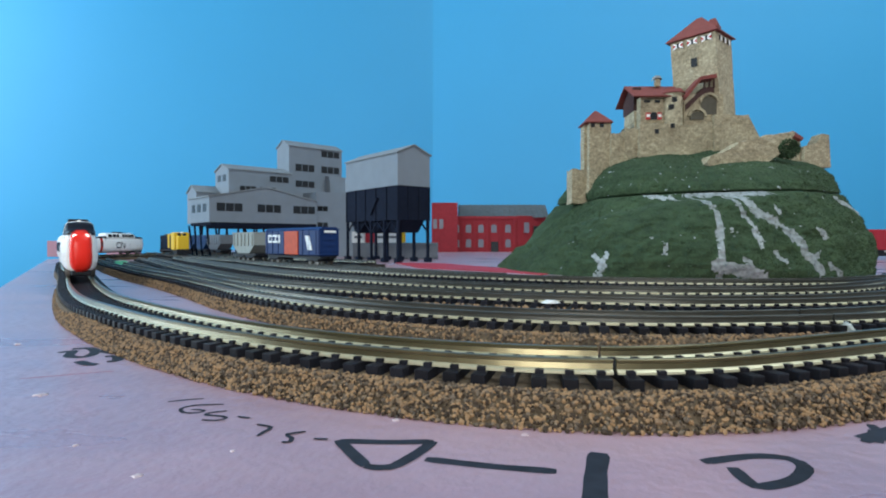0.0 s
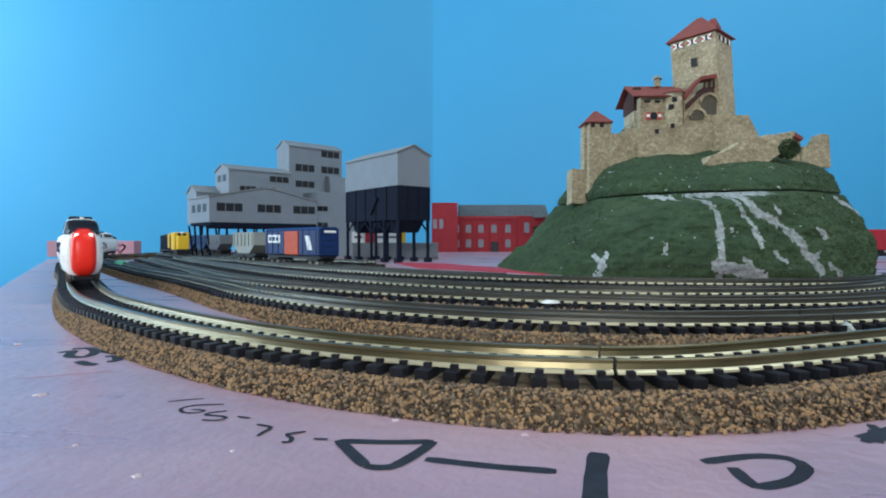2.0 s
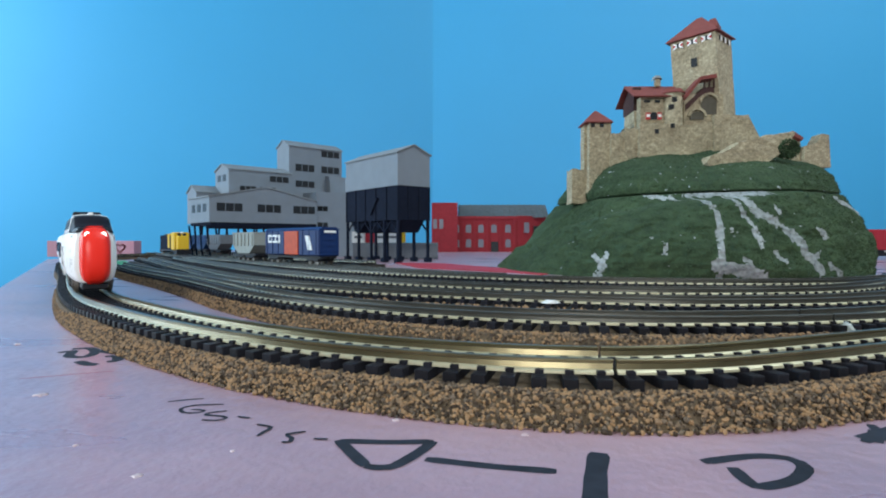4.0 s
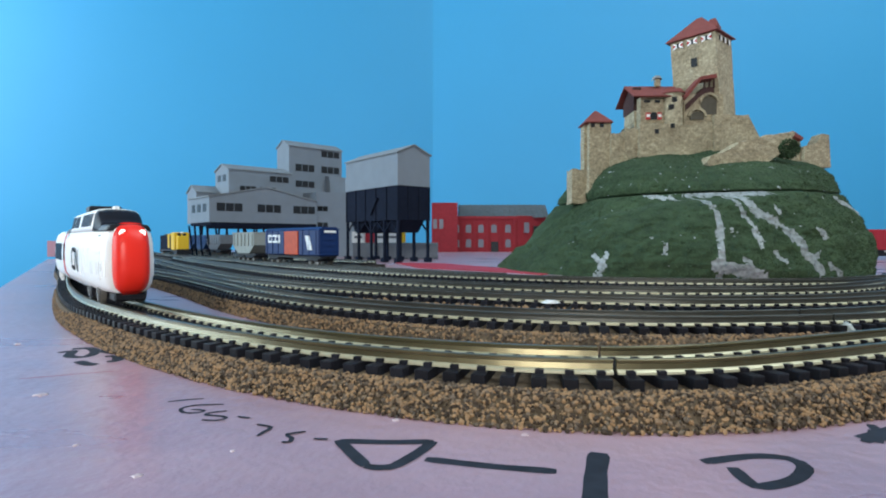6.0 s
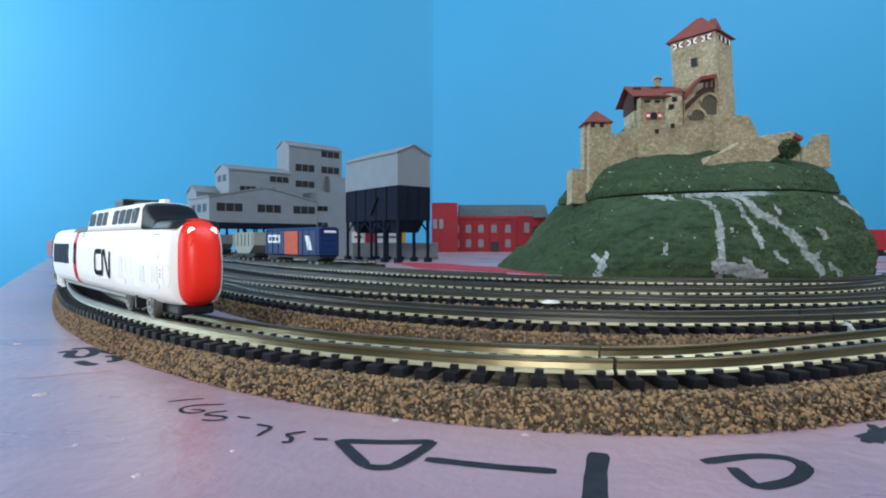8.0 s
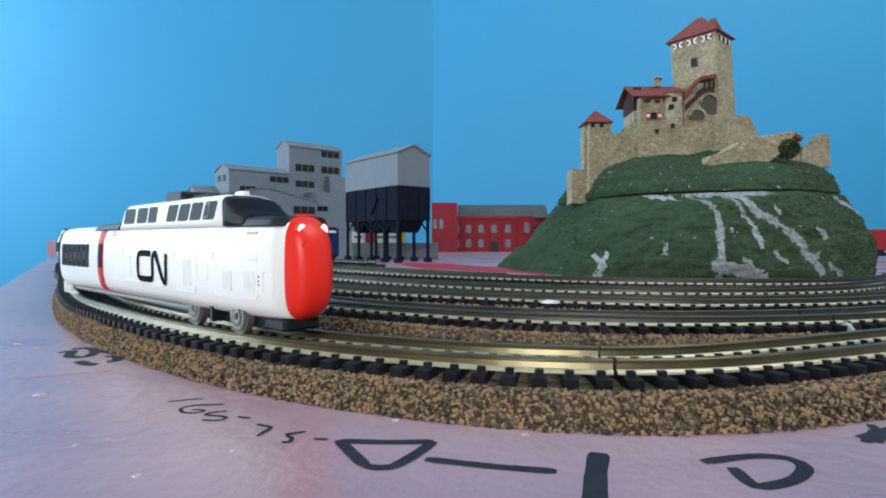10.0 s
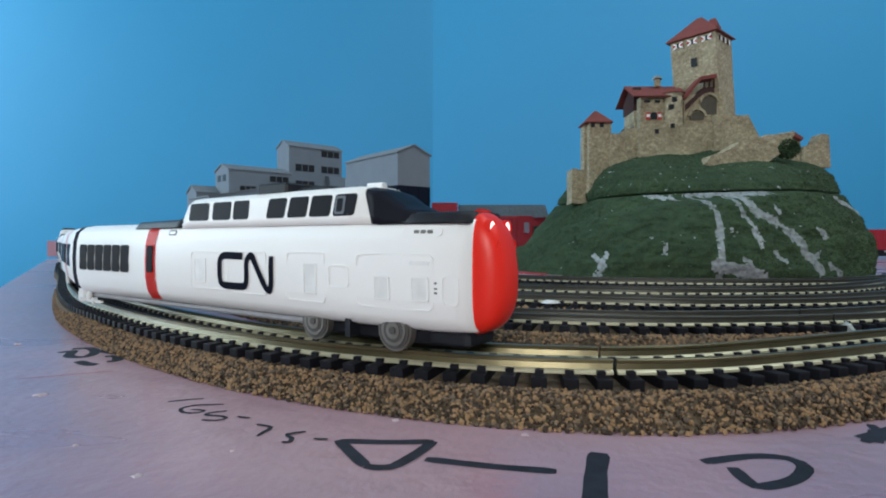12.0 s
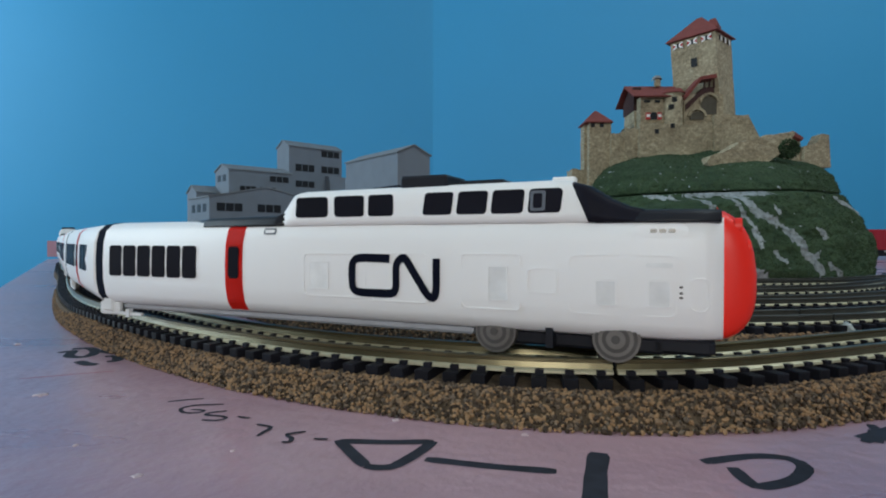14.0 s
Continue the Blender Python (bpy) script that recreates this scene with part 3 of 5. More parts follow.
def castle():
    t = thing("castle", P(0, 0, 0), "tan stone model castle with red tiled roofs", "castle")
    # keep, turned a little so that two faces show
    k = P(231.0, 462, 88) @ Matrix.Rotation(radians(-4), 4, 'Y') @ P(0, 0, -88, -45)
    keep = part("keep", rough_wall(-37, 0, 0, 38, 90, 197, 4, 0.35), M_CASTLE, t, "tall square stone keep", m=k)
    zt = 197.0
    part("keep_roof", hip_roof(-37, 0, 0, 38, zt, zt + 20, 3.0, 0.1), M_ROOF, t, "red tiled hipped roof", m=k)
    part("dormer", hip_roof(-9, -1, 7, 15, zt + 5, zt + 13, 0.8, 0.5), M_ROOF, t, m=k)
    for x in (-30.5, -18.5, -7):
        for s in (-1, 1):
            part("shutter", prism(bmesh.new(), [(x + s * 4, zt - 7.5), (x + s * 4, zt - 2), (x + s * 0.9, zt - 3.5), (x + s * 0.9, zt - 6)], -0.9, 0.2, "y"), M_WHITE, t, "white and red painted shutter", m=k)
            part("shutter", prism(bmesh.new(), [(x + s * 4, zt - 6.3), (x + s * 4, zt - 3.2), (x + s * 1.6, zt - 4.75)], -1.1, 0.2, "y"), M_ROOFRED, t, "white and red painted shutter", m=k)
        part("window", B(x - 0.9, x + 0.9, -0.7, 0.5, zt - 6.5, zt - 3), M_DARK, t, m=k)
    for y in (9, 19, 29):
        part("window", B(-0.5, 0.7, y - 1, y + 1, zt - 6.5, zt - 3), M_DARK, t, m=k)
        part("shutter", B(-0.2, 0.9, y + 1.2, y + 3.5, zt - 7, zt - 2.6), M_WHITE, t, m=k)
    part("window", B(-20.5, -15.5, -0.8, 0.5, zt - 26, zt - 18.5), M_DARK, t, m=k)
    part("window_frame", B(-21.3, -14.7, -0.5, 0.4, zt - 27, zt - 17.7), M_CASTLE, t, m=k)
    # stair with a covered landing against the keep
    z0 = 123.3
    part("stair", prism(bmesh.new(), [(197.9, 128.9), (197.9, 134.5), (212.8, 148.5), (221.2, 148.5), (221.2, 141.9), (210.5, 141.9)], 458, 466), M_DARKWOOD, t, "dark timber covered stair")
    part("stair_roof", prism(bmesh.new(), [(196.0, 141.0), (209.1, 156.4), (221.7, 158.7), (222.1, 155.5), (209.5, 153.6), (196.9, 138.2)], 455, 468), M_ROOF, t)
    for px in (212.8, 217.0, 220.7):
        part("post", B(px - 0.5, px + 0.5, 457, 458.2, 147.5, 154.5), M_DARKWOOD, t)
    for (xa, xb, zb, zt2) in ((201.6, 212.8, 121.9, 129.8), (210.9, 223.1, 126.5, 141.9)):
        cx, r = (xa + xb) / 2, (xb - xa) / 2
        arc = [(cx + r * math.cos(q), zt2 - r * 0.9 + r * 0.9 * math.sin(q)) for q in np.linspace(0, math.pi, 12)]
        # flat slab in darkened stone: the recess's shade is put into its colour
        part("arch_opening", prism(bmesh.new(), [(xa, zb)] + [(a, b - 1) for a, b in arc[::-1]] + [(xb, zb)], 457.6, 459), M_SHADE, t, "arched recess with its shade painted dark")
        outer = [(cx + (r + 2) * math.cos(q), zt2 - r * 0.9 + (r * 0.9 + 2) * math.sin(q)) for q in np.linspace(0, math.pi, 12)]
        part("arch", prism(bmesh.new(), outer + arc[::-1], 456.6, 459), M_CASTLE, t)
    part("arch_wall", rough_wall(196.9, 229.1, 459, 470, 88, 142.9, 4, 0.3), M_CASTLE, t)
    # palas with round bay
    part("great_hall", rough_wall(163.3, 192.7, 464, 496, 84, 142.1, 4, 0.35), M_CASTLE, t, "plain stone hall")
    part("great_hall_side", rough_wall(161.5, 167.8, 474, 500, 84, 134.9, 4, 0.3), M_CASTLE, t)
    part("timber_gable", B(160.5, 166.8, 473, 500, 133.0, 152.4), M_DARKWOOD, t, "dark boarded gable")
    bm = bmesh.new()
    prism(bm, [(458, 141.6), (459, 140.7), (483, 154.4), (507, 141.6), (506, 143.0), (483, 155.9)], 155.7, 199.4, "x")
    part("great_hall_roof", bm, M_ROOF, t, "red tiled pitched roof")
    bay = bmesh.new()
    cyl(bay, (190.6, 466, (84 + 144.8) / 2), 8.8, 144.8 - 84, "z", 24)
    part("bay_tower", bay, M_CASTLE, t, "round stone bay", True)
    cap = bmesh.new()
    cyl(cap, (190.6, 466, 146.3), 10.2, 4.0, "z", 24, 7)
    part("bay_roof", cap, M_ROOF, t)
    part("chimney", B(180.1, 184.4, 476, 480, 154.2, 160.5, bevel=0.3), M_CASTLE, t)
    part("chimney_hood", prism(bmesh.new(), [(178.2, 159.6), (179.6, 162.9), (183.5, 162.9), (185.4, 159.6), (183.5, 161.0), (180.1, 161.0)], 475, 481), M_ROCK, t)
    for px, w, yy in ((168.5, 5, 177), (176.9, 4, 177)):
        part("window", B(px - w / 2, px + w / 2, 462.9, 464.5, 137.3, 139.1), M_DARK, t)
    part("window", prism(bmesh.new(), [(171.3, 123.3), (171.3, 127.9), (172.7, 129.3), (175.0, 129.3), (176.4, 127.9), (176.4, 123.3)], 462.8, 464.5), M_DARK, t)
    for xa, xb in ((167.5, 170.8), (176.9, 180.1)):
        part("shutter", B(xa, xb, 462.4, 464, 123.3, 128.9), M_ROOFRED, t, "red and white painted shutter")
        part("shutter", B(xa + 0.2, xb - 0.2, 462.2, 464, 125.1, 127.5), M_WHITE, t, "red and white painted shutter")
    for px, py in ((173.8, 112.1), (186.0, 132.3), (186.5, 116.6), (188.3, 138.3)):
        part("window", B(px - 1.6, px + 1.6, 455.5, 466, py - 1.8, py + 1.8), M_DARK, t)
    # watch tower
    part("watchtower", rough_wall(121.5, 139.6, 466, 484, 62, 122.1, 4, 0.3), M_CASTLE, t, "small square watch tower", m=P(0, 0))
    part("watchtower_side", rough_wall(119.2, 123.0, 474, 486, 62, 121.1, 4, 0.25), M_CASTLE, t)
    part("watchtower_roof", hip_roof(118.7, 139.1, 464, 486, 121.7, 133.1, 1.4, 0.08), M_ROOF, t, "red tiled hipped roof")
    for px in (124.3, 131.8):
        part("window", B(px - 1.6, px + 1.6, 465.2, 467, 117.5, 120.8), M_DARK, t)
    part("outer_wall", rough_wall(109.1, 122.2, 474, 494, 55, 83.5, 4, 0.4, 1.5), M_CASTLE, t)
    # curtain walls
    part("curtain_wall", rough_wall(138.4, 150.6, 462, 470, 66, 111.9, 4, 0.4, 2.5), M_CASTLE, t, "ruined stone curtain wall")
    part("curtain_wall", rough_wall(149.5, 162.2, 460, 470, 70, 115.7, 4, 0.4, 2.0), M_CASTLE, t, "ruined stone curtain wall")
    part("curtain_wall", rough_wall(159.8, 224.9, 456, 464, 78, 118.2, 4, 0.4, 2.0), M_CASTLE, t, "ruined stone curtain wall")
    part("curtain_wall", rough_wall(219.5, 247.5, 454, 466, 84, 125.0, 4, 0.5, 1.0), M_CASTLE, t, "stone curtain wall below the keep")
    part("curtain_wall", prism(bmesh.new(), [(234.8, 84), (234.8, 124.6), (247.5, 124.6), (257.5, 105.5), (257.5, 84)], 454.5, 468), M_CASTLE, t)
    # forework: low broken wall in front
    fw = bmesh.new()
    prism(fw, [(193.5, 80.2), (198.5, 86.2), (210.4, 90.4), (217.6, 95.5), (238.0, 101.0), (259.2, 104.0), (252.0, 90.4), (238.0, 80.2), (218.9, 75.2), (202.8, 74.3)], 412, 428)
    bmesh.ops.subdivide_edges(fw, edges=fw.edges[:], cuts=3, use_grid_fill=True)
    for v in fw.verts:
        v.co += noise.noise_vector(v.co * 0.2) * 1.2
    part("forework", fw, M_CASTLE, t, "broken low stone forework")
    part("forework_block", rough_wall(267.1, 279.1, 438, 450, 84, 106.1, 3, 0.5, 1.5), M_CASTLE, t)
    part("forework_roof", prism(bmesh.new(), [(269.5, 108.0), (277.9, 102.7), (277.0, 100.5), (269.5, 104.4)], 432, 442), M_ROOF, t)
    part("forework_end", prism(bmesh.new(), [(279.1, 80), (280.4, 96.3), (289.3, 99.0), (293.3, 106.1), (298.7, 105.2), (300.4, 80)], 434, 446), M_CASTLE, t)
    return t


castle()
bush = bmesh.new()
rb = random.Random(4)
for k in range(900):
    px = rb.uniform(-1, 1)
    c = Vector((254.0 + px * 7.5, 414 + rb.uniform(-4, 3), 90.9 + rb.uniform(-1, 1) * 7.5 * math.sqrt(1 - px * px)))
    bmesh.ops.create_cone(bush, cap_ends=True, segments=3, radius1=0.8, radius2=0.0, depth=1.7, matrix=Matrix.Translation(c) @ Euler((rb.uniform(0, 6), rb.uniform(0, 6), 0)).to_matrix().to_4x4())
tagged(part("bush", bush, M_TUFT), "dark green foam bush against the castle forework", "bush")


# ---- colliery ----
def win_row(t, m, xs, w, z0, z1, y, panes=3):
    for x in xs:
        part("window", B(x, x + w, y - 0.35, y + 0.5, z0, z1), M_DARK, t, m=m)
        for k in range(1, panes):
            xx = x + w * k / panes
            part("mullion", B(xx - 0.35, xx + 0.35, y - 0.7, y + 0.3, z0, z1), M_GREY, t, m=m)


def win_row_x(t, m, ys, w, z0, z1, x):
    for y in ys:
        part("window", B(x - 0.35, x + 0.5, y, y + w, z0, z1), M_DARK, t, m=m)


def gable_block(x0, x1, y0, y1, z0, eave, peak, along="y"):
    """A block under a pitched roof whose gable faces along y or x."""
    bm = bmesh.new()
    if along == "y":
        prism(bm, [(x0, z0), (x1, z0), (x1, eave), ((x0 + x1) / 2, peak), (x0, eave)], y0, y1, "y")
    else:
        prism(bm, [(y0, z0), (y1, z0), (y1, eave), ((y0 + y1) / 2, peak), (y0, eave)], x0, x1, "x")
    return bm


def gable_roof(x0, x1, y0, y1, eave, peak, along="y", over=1.5, th=1.4):
    bm = bmesh.new()
    if along == "y":
        c, s = (x0 + x1) / 2, (peak - eave) / ((x1 - x0) / 2)
        pts = [(x0 - over, eave - over * s), (c, peak), (x1 + over, eave - over * s), (x1 + over, eave - over * s + th), (c, peak + th), (x0 - over, eave - over * s + th)]
        prism(bm, pts, y0 - over, y1 + over, "y")
    else:
        c, s = (y0 + y1) / 2, (peak - eave) / ((y1 - y0) / 2)
        pts = [(y0 - over, eave - over * s), (c, peak), (y1 + over, eave - over * s), (y1 + over, eave - over * s + th), (c, peak + th), (y0 - over, eave - over * s + th)]
        prism(bm, pts, x0 - over, x1 + over, "x")
    return bm


def truss_leg(t, m, x, y, top, spread=5.0):
    for dx in (-spread, spread):
        part("leg", strut(bmesh.new(), (x + dx * 0.4, y, 0), (x + dx, y, top), 2.0), M_DARKBLUE, t, m=m)
    part("brace", strut(bmesh.new(), (x - spread * 0.9, y, top * 0.75), (x + spread * 0.6, y, top * 0.35), 1.2), M_DARKBLUE, t, m=m)
    part("foot", B(x - 4, x + 4, y - 3, y + 3, 0, 2.5, bevel=0.4), M_DARKBLUE, t, m=m)


def colliery():
    t = thing("colliery", P(-284, 680, 0, 42), "grey model coal mine building on dark steel legs", "mine building")
    part("hall", gable_block(0, 146, 0, 75, 46, 77, 92), M_GREY, t, "grey gabled sorting hall")
    part("hall_roof", gable_roof(0, 146, 0, 75, 77, 92), M_GREYROOF, t)
    part("hall_floor", B(2, 146, 1, 74, 42, 46.5), M_DARKBLUE, t)
    win_row(t, None, (9, 61, 111), 32, 60, 70, 0, 3)
    win_row_x(t, None, (10, 30, 50), 12, 59, 69, 0)
    part("rear_hall", gable_block(10, 60, 75.5, 112, 46, 88, 97, "x"), M_GREY, t)
    part("rear_hall_roof", gable_roof(10, 60, 75.5, 112, 88, 97, "x"), M_GREYROOF, t)
    part("upper_hall", gable_block(41, 130, 44, 92, 75, 118, 126, "x"), M_GREY, t, "grey upper conveyor hall")
    part("upper_hall_roof", gable_roof(41, 130, 44, 92, 118, 126, "x"), M_GREYROOF, t)
    win_row(t, None, (98,), 28, 105, 113, 44, 3)
    win_row(t, None, (56, 84), 22, 90, 97, 44, 3)
    win_row_x(t, None, (54, 72), 11, 103, 112, 41)
    part("tower", gable_block(128, 215, 46, 84, 0, 159, 168, "x"), M_GREY, t, "tall grey winding tower block")
    part("tower_roof", gable_roof(128, 215, 46, 84, 159, 168, "x"), M_GREYROOF, t)
    win_row(t, None, (180,), 30, 148, 157, 46, 3)
    win_row(t, None, (138, 180), 30, 124, 134, 46, 3)
    win_row(t, None, (138,), 30, 101, 110, 46, 3)
    part("annex", B(150, 222, 8, 60, 0, 92), M_GREY, t, "plain grey side annex")
    part("annex_top", prism(bmesh.new(), [(30, 92), (60, 92), (60, 122), (34, 118)], 186, 240, "x"), M_GREY, t)
    win_row(t, None, (152, 152), 16, 65, 72, 8, 2)
    win_row(t, None, (152,), 16, 42, 49, 8, 2)
    for x in (6, 30, 54, 78, 102, 128, 142):
        truss_leg(t, None, x, 4, 43, 8)
    for x in (6, 40, 78, 120):
        truss_leg(t, None, x, 68, 43, 8)
    for y in (30, 50):
        truss_leg(t, None, 4, y, 43, 5)
    part("girder", B(0, 146, 2, 6, 38, 43), M_DARKBLUE, t)
    return t


colliery()


def bunker():
    t = thing("coal_bunker", P(-47, 580, 0, 39), "coal loading bunker with grey top and navy bin", "coal bunker")
    part("housing", gable_block(0, 42, 0, 108, 81, 115, 124), M_GREY, t, "grey corrugated top housing")
    part("roof", gable_roof(0, 42, 0, 108, 115, 124, th=1.2), M_GREYROOF, t)
    part("bin", B(0.6, 41.4, 0.6, 107.4, 45, 81), M_DARKBLUE, t, "dark navy bin")
    for x in (0.3, 14, 28, 41.7):
        part("rib", B(x - 0.6, x + 0.6, -0.3, 0.6, 45, 81), M_DARKBLUE, t)
    for y in (0.5, 22, 43, 65, 86, 107.5):
        part("rib", B(-0.3, 0.6, y - 0.6, y + 0.6, 45, 81), M_DARKBLUE, t)
    for y in (18, 54, 90):
        part("hopper", prism(bmesh.new(), [(y - 16, 45), (y + 16, 45), (y + 5, 32), (y - 5, 32)], 6, 36, "x"), M_DARKBLUE, t)
    for x in (1.5, 40.5):
        for y in (1.5, 27, 54, 81, 106.5):
            part("leg", B(x - 1.3, x + 1.3, y - 1.3, y + 1.3, 2, 45), M_DARKBLUE, t)
            part("foot", B(x - 3.5, x + 3.5, y - 3.5, y + 3.5, 0, 5, bevel=0.5), M_DARKBLUE, t)
        for a, b in ((1.5, 27), (27, 54), (54, 81), (81, 106.5)):
            part("brace", strut(bmesh.new(), (x, a, 32), (x, (a + b) / 2, 44), 1.3), M_DARKBLUE, t)
            part("brace", strut(bmesh.new(), (x, b, 32), (x, (a + b) / 2, 44), 1.3), M_DARKBLUE, t)
    part("ladder", strut(bmesh.new(), (-0.8, 52, 52), (-0.8, 38, 70), 1.6), M_DARKBLUE, t)
    part("conveyor", prism(bmesh.new(), [(100, 84), (124, 80), (124, 98), (100, 106)], 8, 30, "x"), M_GREY, t)
    return t


bunker()


# ---- red factory ----
def factory():
    t = thing("factory", P(0, 0), "red brick model factory with grey sawtooth roof", "factory")
    Y = 1150
    part("wall", B(24.4, 155.7, Y, Y + 120, 0, 72.2), M_RED, t)
    part("stair_tower", B(-23.0, 29.9, Y - 12, Y + 60, 0, 100.6, bevel=0.6), M_RED, t)
    part("wing", prism(bmesh.new(), [(153.3, Y - 1), (245.5, Y + 35), (245.5, Y + 120), (153.3, Y + 120)], 0, 74.5, "z"), M_RED, t)
    part("roof", prism(bmesh.new(), [(Y + 10, 71.4), (Y + 50, 99.8), (Y + 110, 75.2)], 33.4, 219.3, "x"), M_GREYROOF2, t, "grey ribbed pitched roof")
    for k in range(16):
        x = 35.8 + k * 11.6
        part("roof_rib", strut(bmesh.new(), (x, Y + 9.5, 72.6), (x, Y + 50, 101.0), 1.6), M_GREYROOF2, t)
    for px in (27.9, 52.3, 77.8, 104.5, 133.6):
        for zz in (39.7, 9.5):
            if px == 104.5 and zz < 20:
                continue
            part("window", prism(bmesh.new(), [(px - 5.5, zz), (px + 5.5, zz), (px + 5.5, zz + 14), (px + 3, zz + 16.5), (px - 3, zz + 16.5), (px - 5.5, zz + 14)], Y - 0.8, Y + 2), M_PANE, t)
        part("pilaster", B(px + 11, px + 15, Y - 2.2, Y + 2, 0, 72.2), M_RED, t)
    part("gate", B(98.7, 113.8, Y - 0.8, Y + 3, 0, 21.1), M_DARK, t)
    for px in (-16.0, -3.4):
        part("window", B(px - 4, px + 4, Y - 13, Y - 10, 47.4, 66.8), M_PANE, t)
    part("window", B(167.3, 177.7, Y + 3, Y + 10, 39.7, 60.6), M_PANE, t)
    part("gate", B(188.2, 206.8, Y + 8, Y + 22, 25.7, 53.6), M_DARK, t)
    part("cornice", B(24.4, 155.7, Y - 2.5, Y, 67.5, 73.3), M_RED, t)
    return t


factory()
bm = bmesh.new()
prism(bm, [(-49.1, 579.1), (-21.0, 472.8), (47.6, 406.4), (67.5, 379.8), (87.1, 399.4), (45.8, 472.8), (-2.3, 565.0)], 0, 0.6, "z")
tagged(part("red_ground", bm, M_REDPAINT), "flat red painted strip of ground beside the tracks", "ground", kind="structure")


# ---- wagons ----
def wheelset(t, x, y, z=2.9, r=2.9):
    bm = bmesh.new()
    for s in (-1, 1):
        cyl(bm, (x, y + s * 4.9, z), r, 1.4, "y", 18)
    cyl(bm, (x, y, z), 0.7, 9, "y", 8)
    return part("wheelset", bm, M_WHEEL, t)


def wagon_frame(t, L):
    part("underframe", B(-L / 2 + 1, L / 2 - 1, -6.5, 6.5, 4.2, 6.2), M_BLACK, t)
    for x in (-L / 2 + 12, L / 2 - 12):
        part("bogie", B(x - 8, x + 8, -6.8, 6.8, 2.2, 4.6, bevel=0.5), M_BLACK, t)
        wheelset(t, x - 5, 0)
        wheelset(t, x + 5, 0)
    for s in (-1, 1):
        part("coupler", B(s * L / 2 - 2, s * L / 2 + 2, -0.8, 0.8, 4.0, 5.4), M_BLACK, t)


def on_line(line, s, dz=HEAD, flip=0):
    c, d = line.at(s), line.heading(s)
    return P(c.x, c.y, dz, math.degrees(math.atan2(d.y, d.x)) + flip)


def box_wagon():
    t = thing("box_wagon", on_line(LINE6, s_where_x(LINE6, -106)), "dark blue box wagon with an orange door", "freight wagon")
    L = 84
    wagon_frame(t, L)
    part("body", B(-L / 2, L / 2, -8, 8, 6, 24.5, bevel=0.7), M_BLUE, t)
    part("roof", prism(bmesh.new(), [(-8.4, 24.2), (8.4, 24.2), (5, 26), (-5, 26)], -L / 2 - 0.5, L / 2 + 0.5, "x"), M_BLUE, t)
    part("door", B(-8, 13, -8.7, -7.5, 6.5, 23.5, bevel=0.2), M_ORANGE, t, "orange sliding door")
    part("panel", B(-36, -16, -8.3, -7.8, 15, 21), M_LABEL, t, "white lettering panel")
    for k in range(3):
        part("panel_bar", B(-34 + k * 6, -30 + k * 6, -8.45, -8, 16.5, 19.5), M_BLUE, t)
    part("emblem", prism(bmesh.new(), [(23, 20), (29, 20), (33, 10), (27, 10)], -8.4, -7.9), M_LABEL, t, "white slanted emblem")
    for k in range(9):
        x = -38 + k * 9.5
        part("rib", B(x - 0.4, x + 0.4, -8.4, -7.8, 6.5, 24), M_BLUE, t)
    for k in range(4):
        part("end_rib", B(L / 2, L / 2 + 0.5, -7, 7, 9 + k * 4, 9.8 + k * 4), M_BLUE, t)
    part("end_panel", B(L / 2, L / 2 + 0.4, -4, 5, 22, 23.6), M_LABEL, t)
    return t


box_wagon()


def hopper_wagon(m, material, label, L=44):
    t = thing("hopper_wagon", m, label, "freight wagon", "hopper wagons")
    wagon_frame(t, L)
    bm = bmesh.new()
    prism(bm, [(-L / 2, 13), (-L / 2 + 10, 6), (L / 2 - 10, 6), (L / 2, 13), (L / 2, 23), (-L / 2, 23)], -7.8, 7.8)
    part("body", bm, material, t)
    for k in range(6):
        x = -L / 2 + 3 + k * (L - 6) / 5
        part("rib", B(x - 0.5, x + 0.5, -8.5, -7.6, 12, 23), material, t)
    part("rim", B(-L / 2 - 0.5, L / 2 + 0.5, -8.4, 8.4, 22.4, 23.6), material, t)
    return t


s6 = s_where_x(LINE6, -163)
hopper_wagon(on_line(LINE6, s6), M_CREAM, "cream white hopper wagon on the yard track")
SIDING = Line([(-420, 850), (-330, 745), (-262, 668), (-190, 590), (-60, 470)])
build_track(SIDING, "short siding track beneath the coal mine hall")
for k, mt, lb in ((0, M_BLUE2, "mid-blue hopper wagon under the coal mine"), (1, M_BLUE2, "mid-blue hopper wagon under the coal mine"), (2, M_GREYWAG, "grey hopper wagon under the coal mine")):
    hopper_wagon(on_line(SIDING, 135 + k * 47), mt, lb)


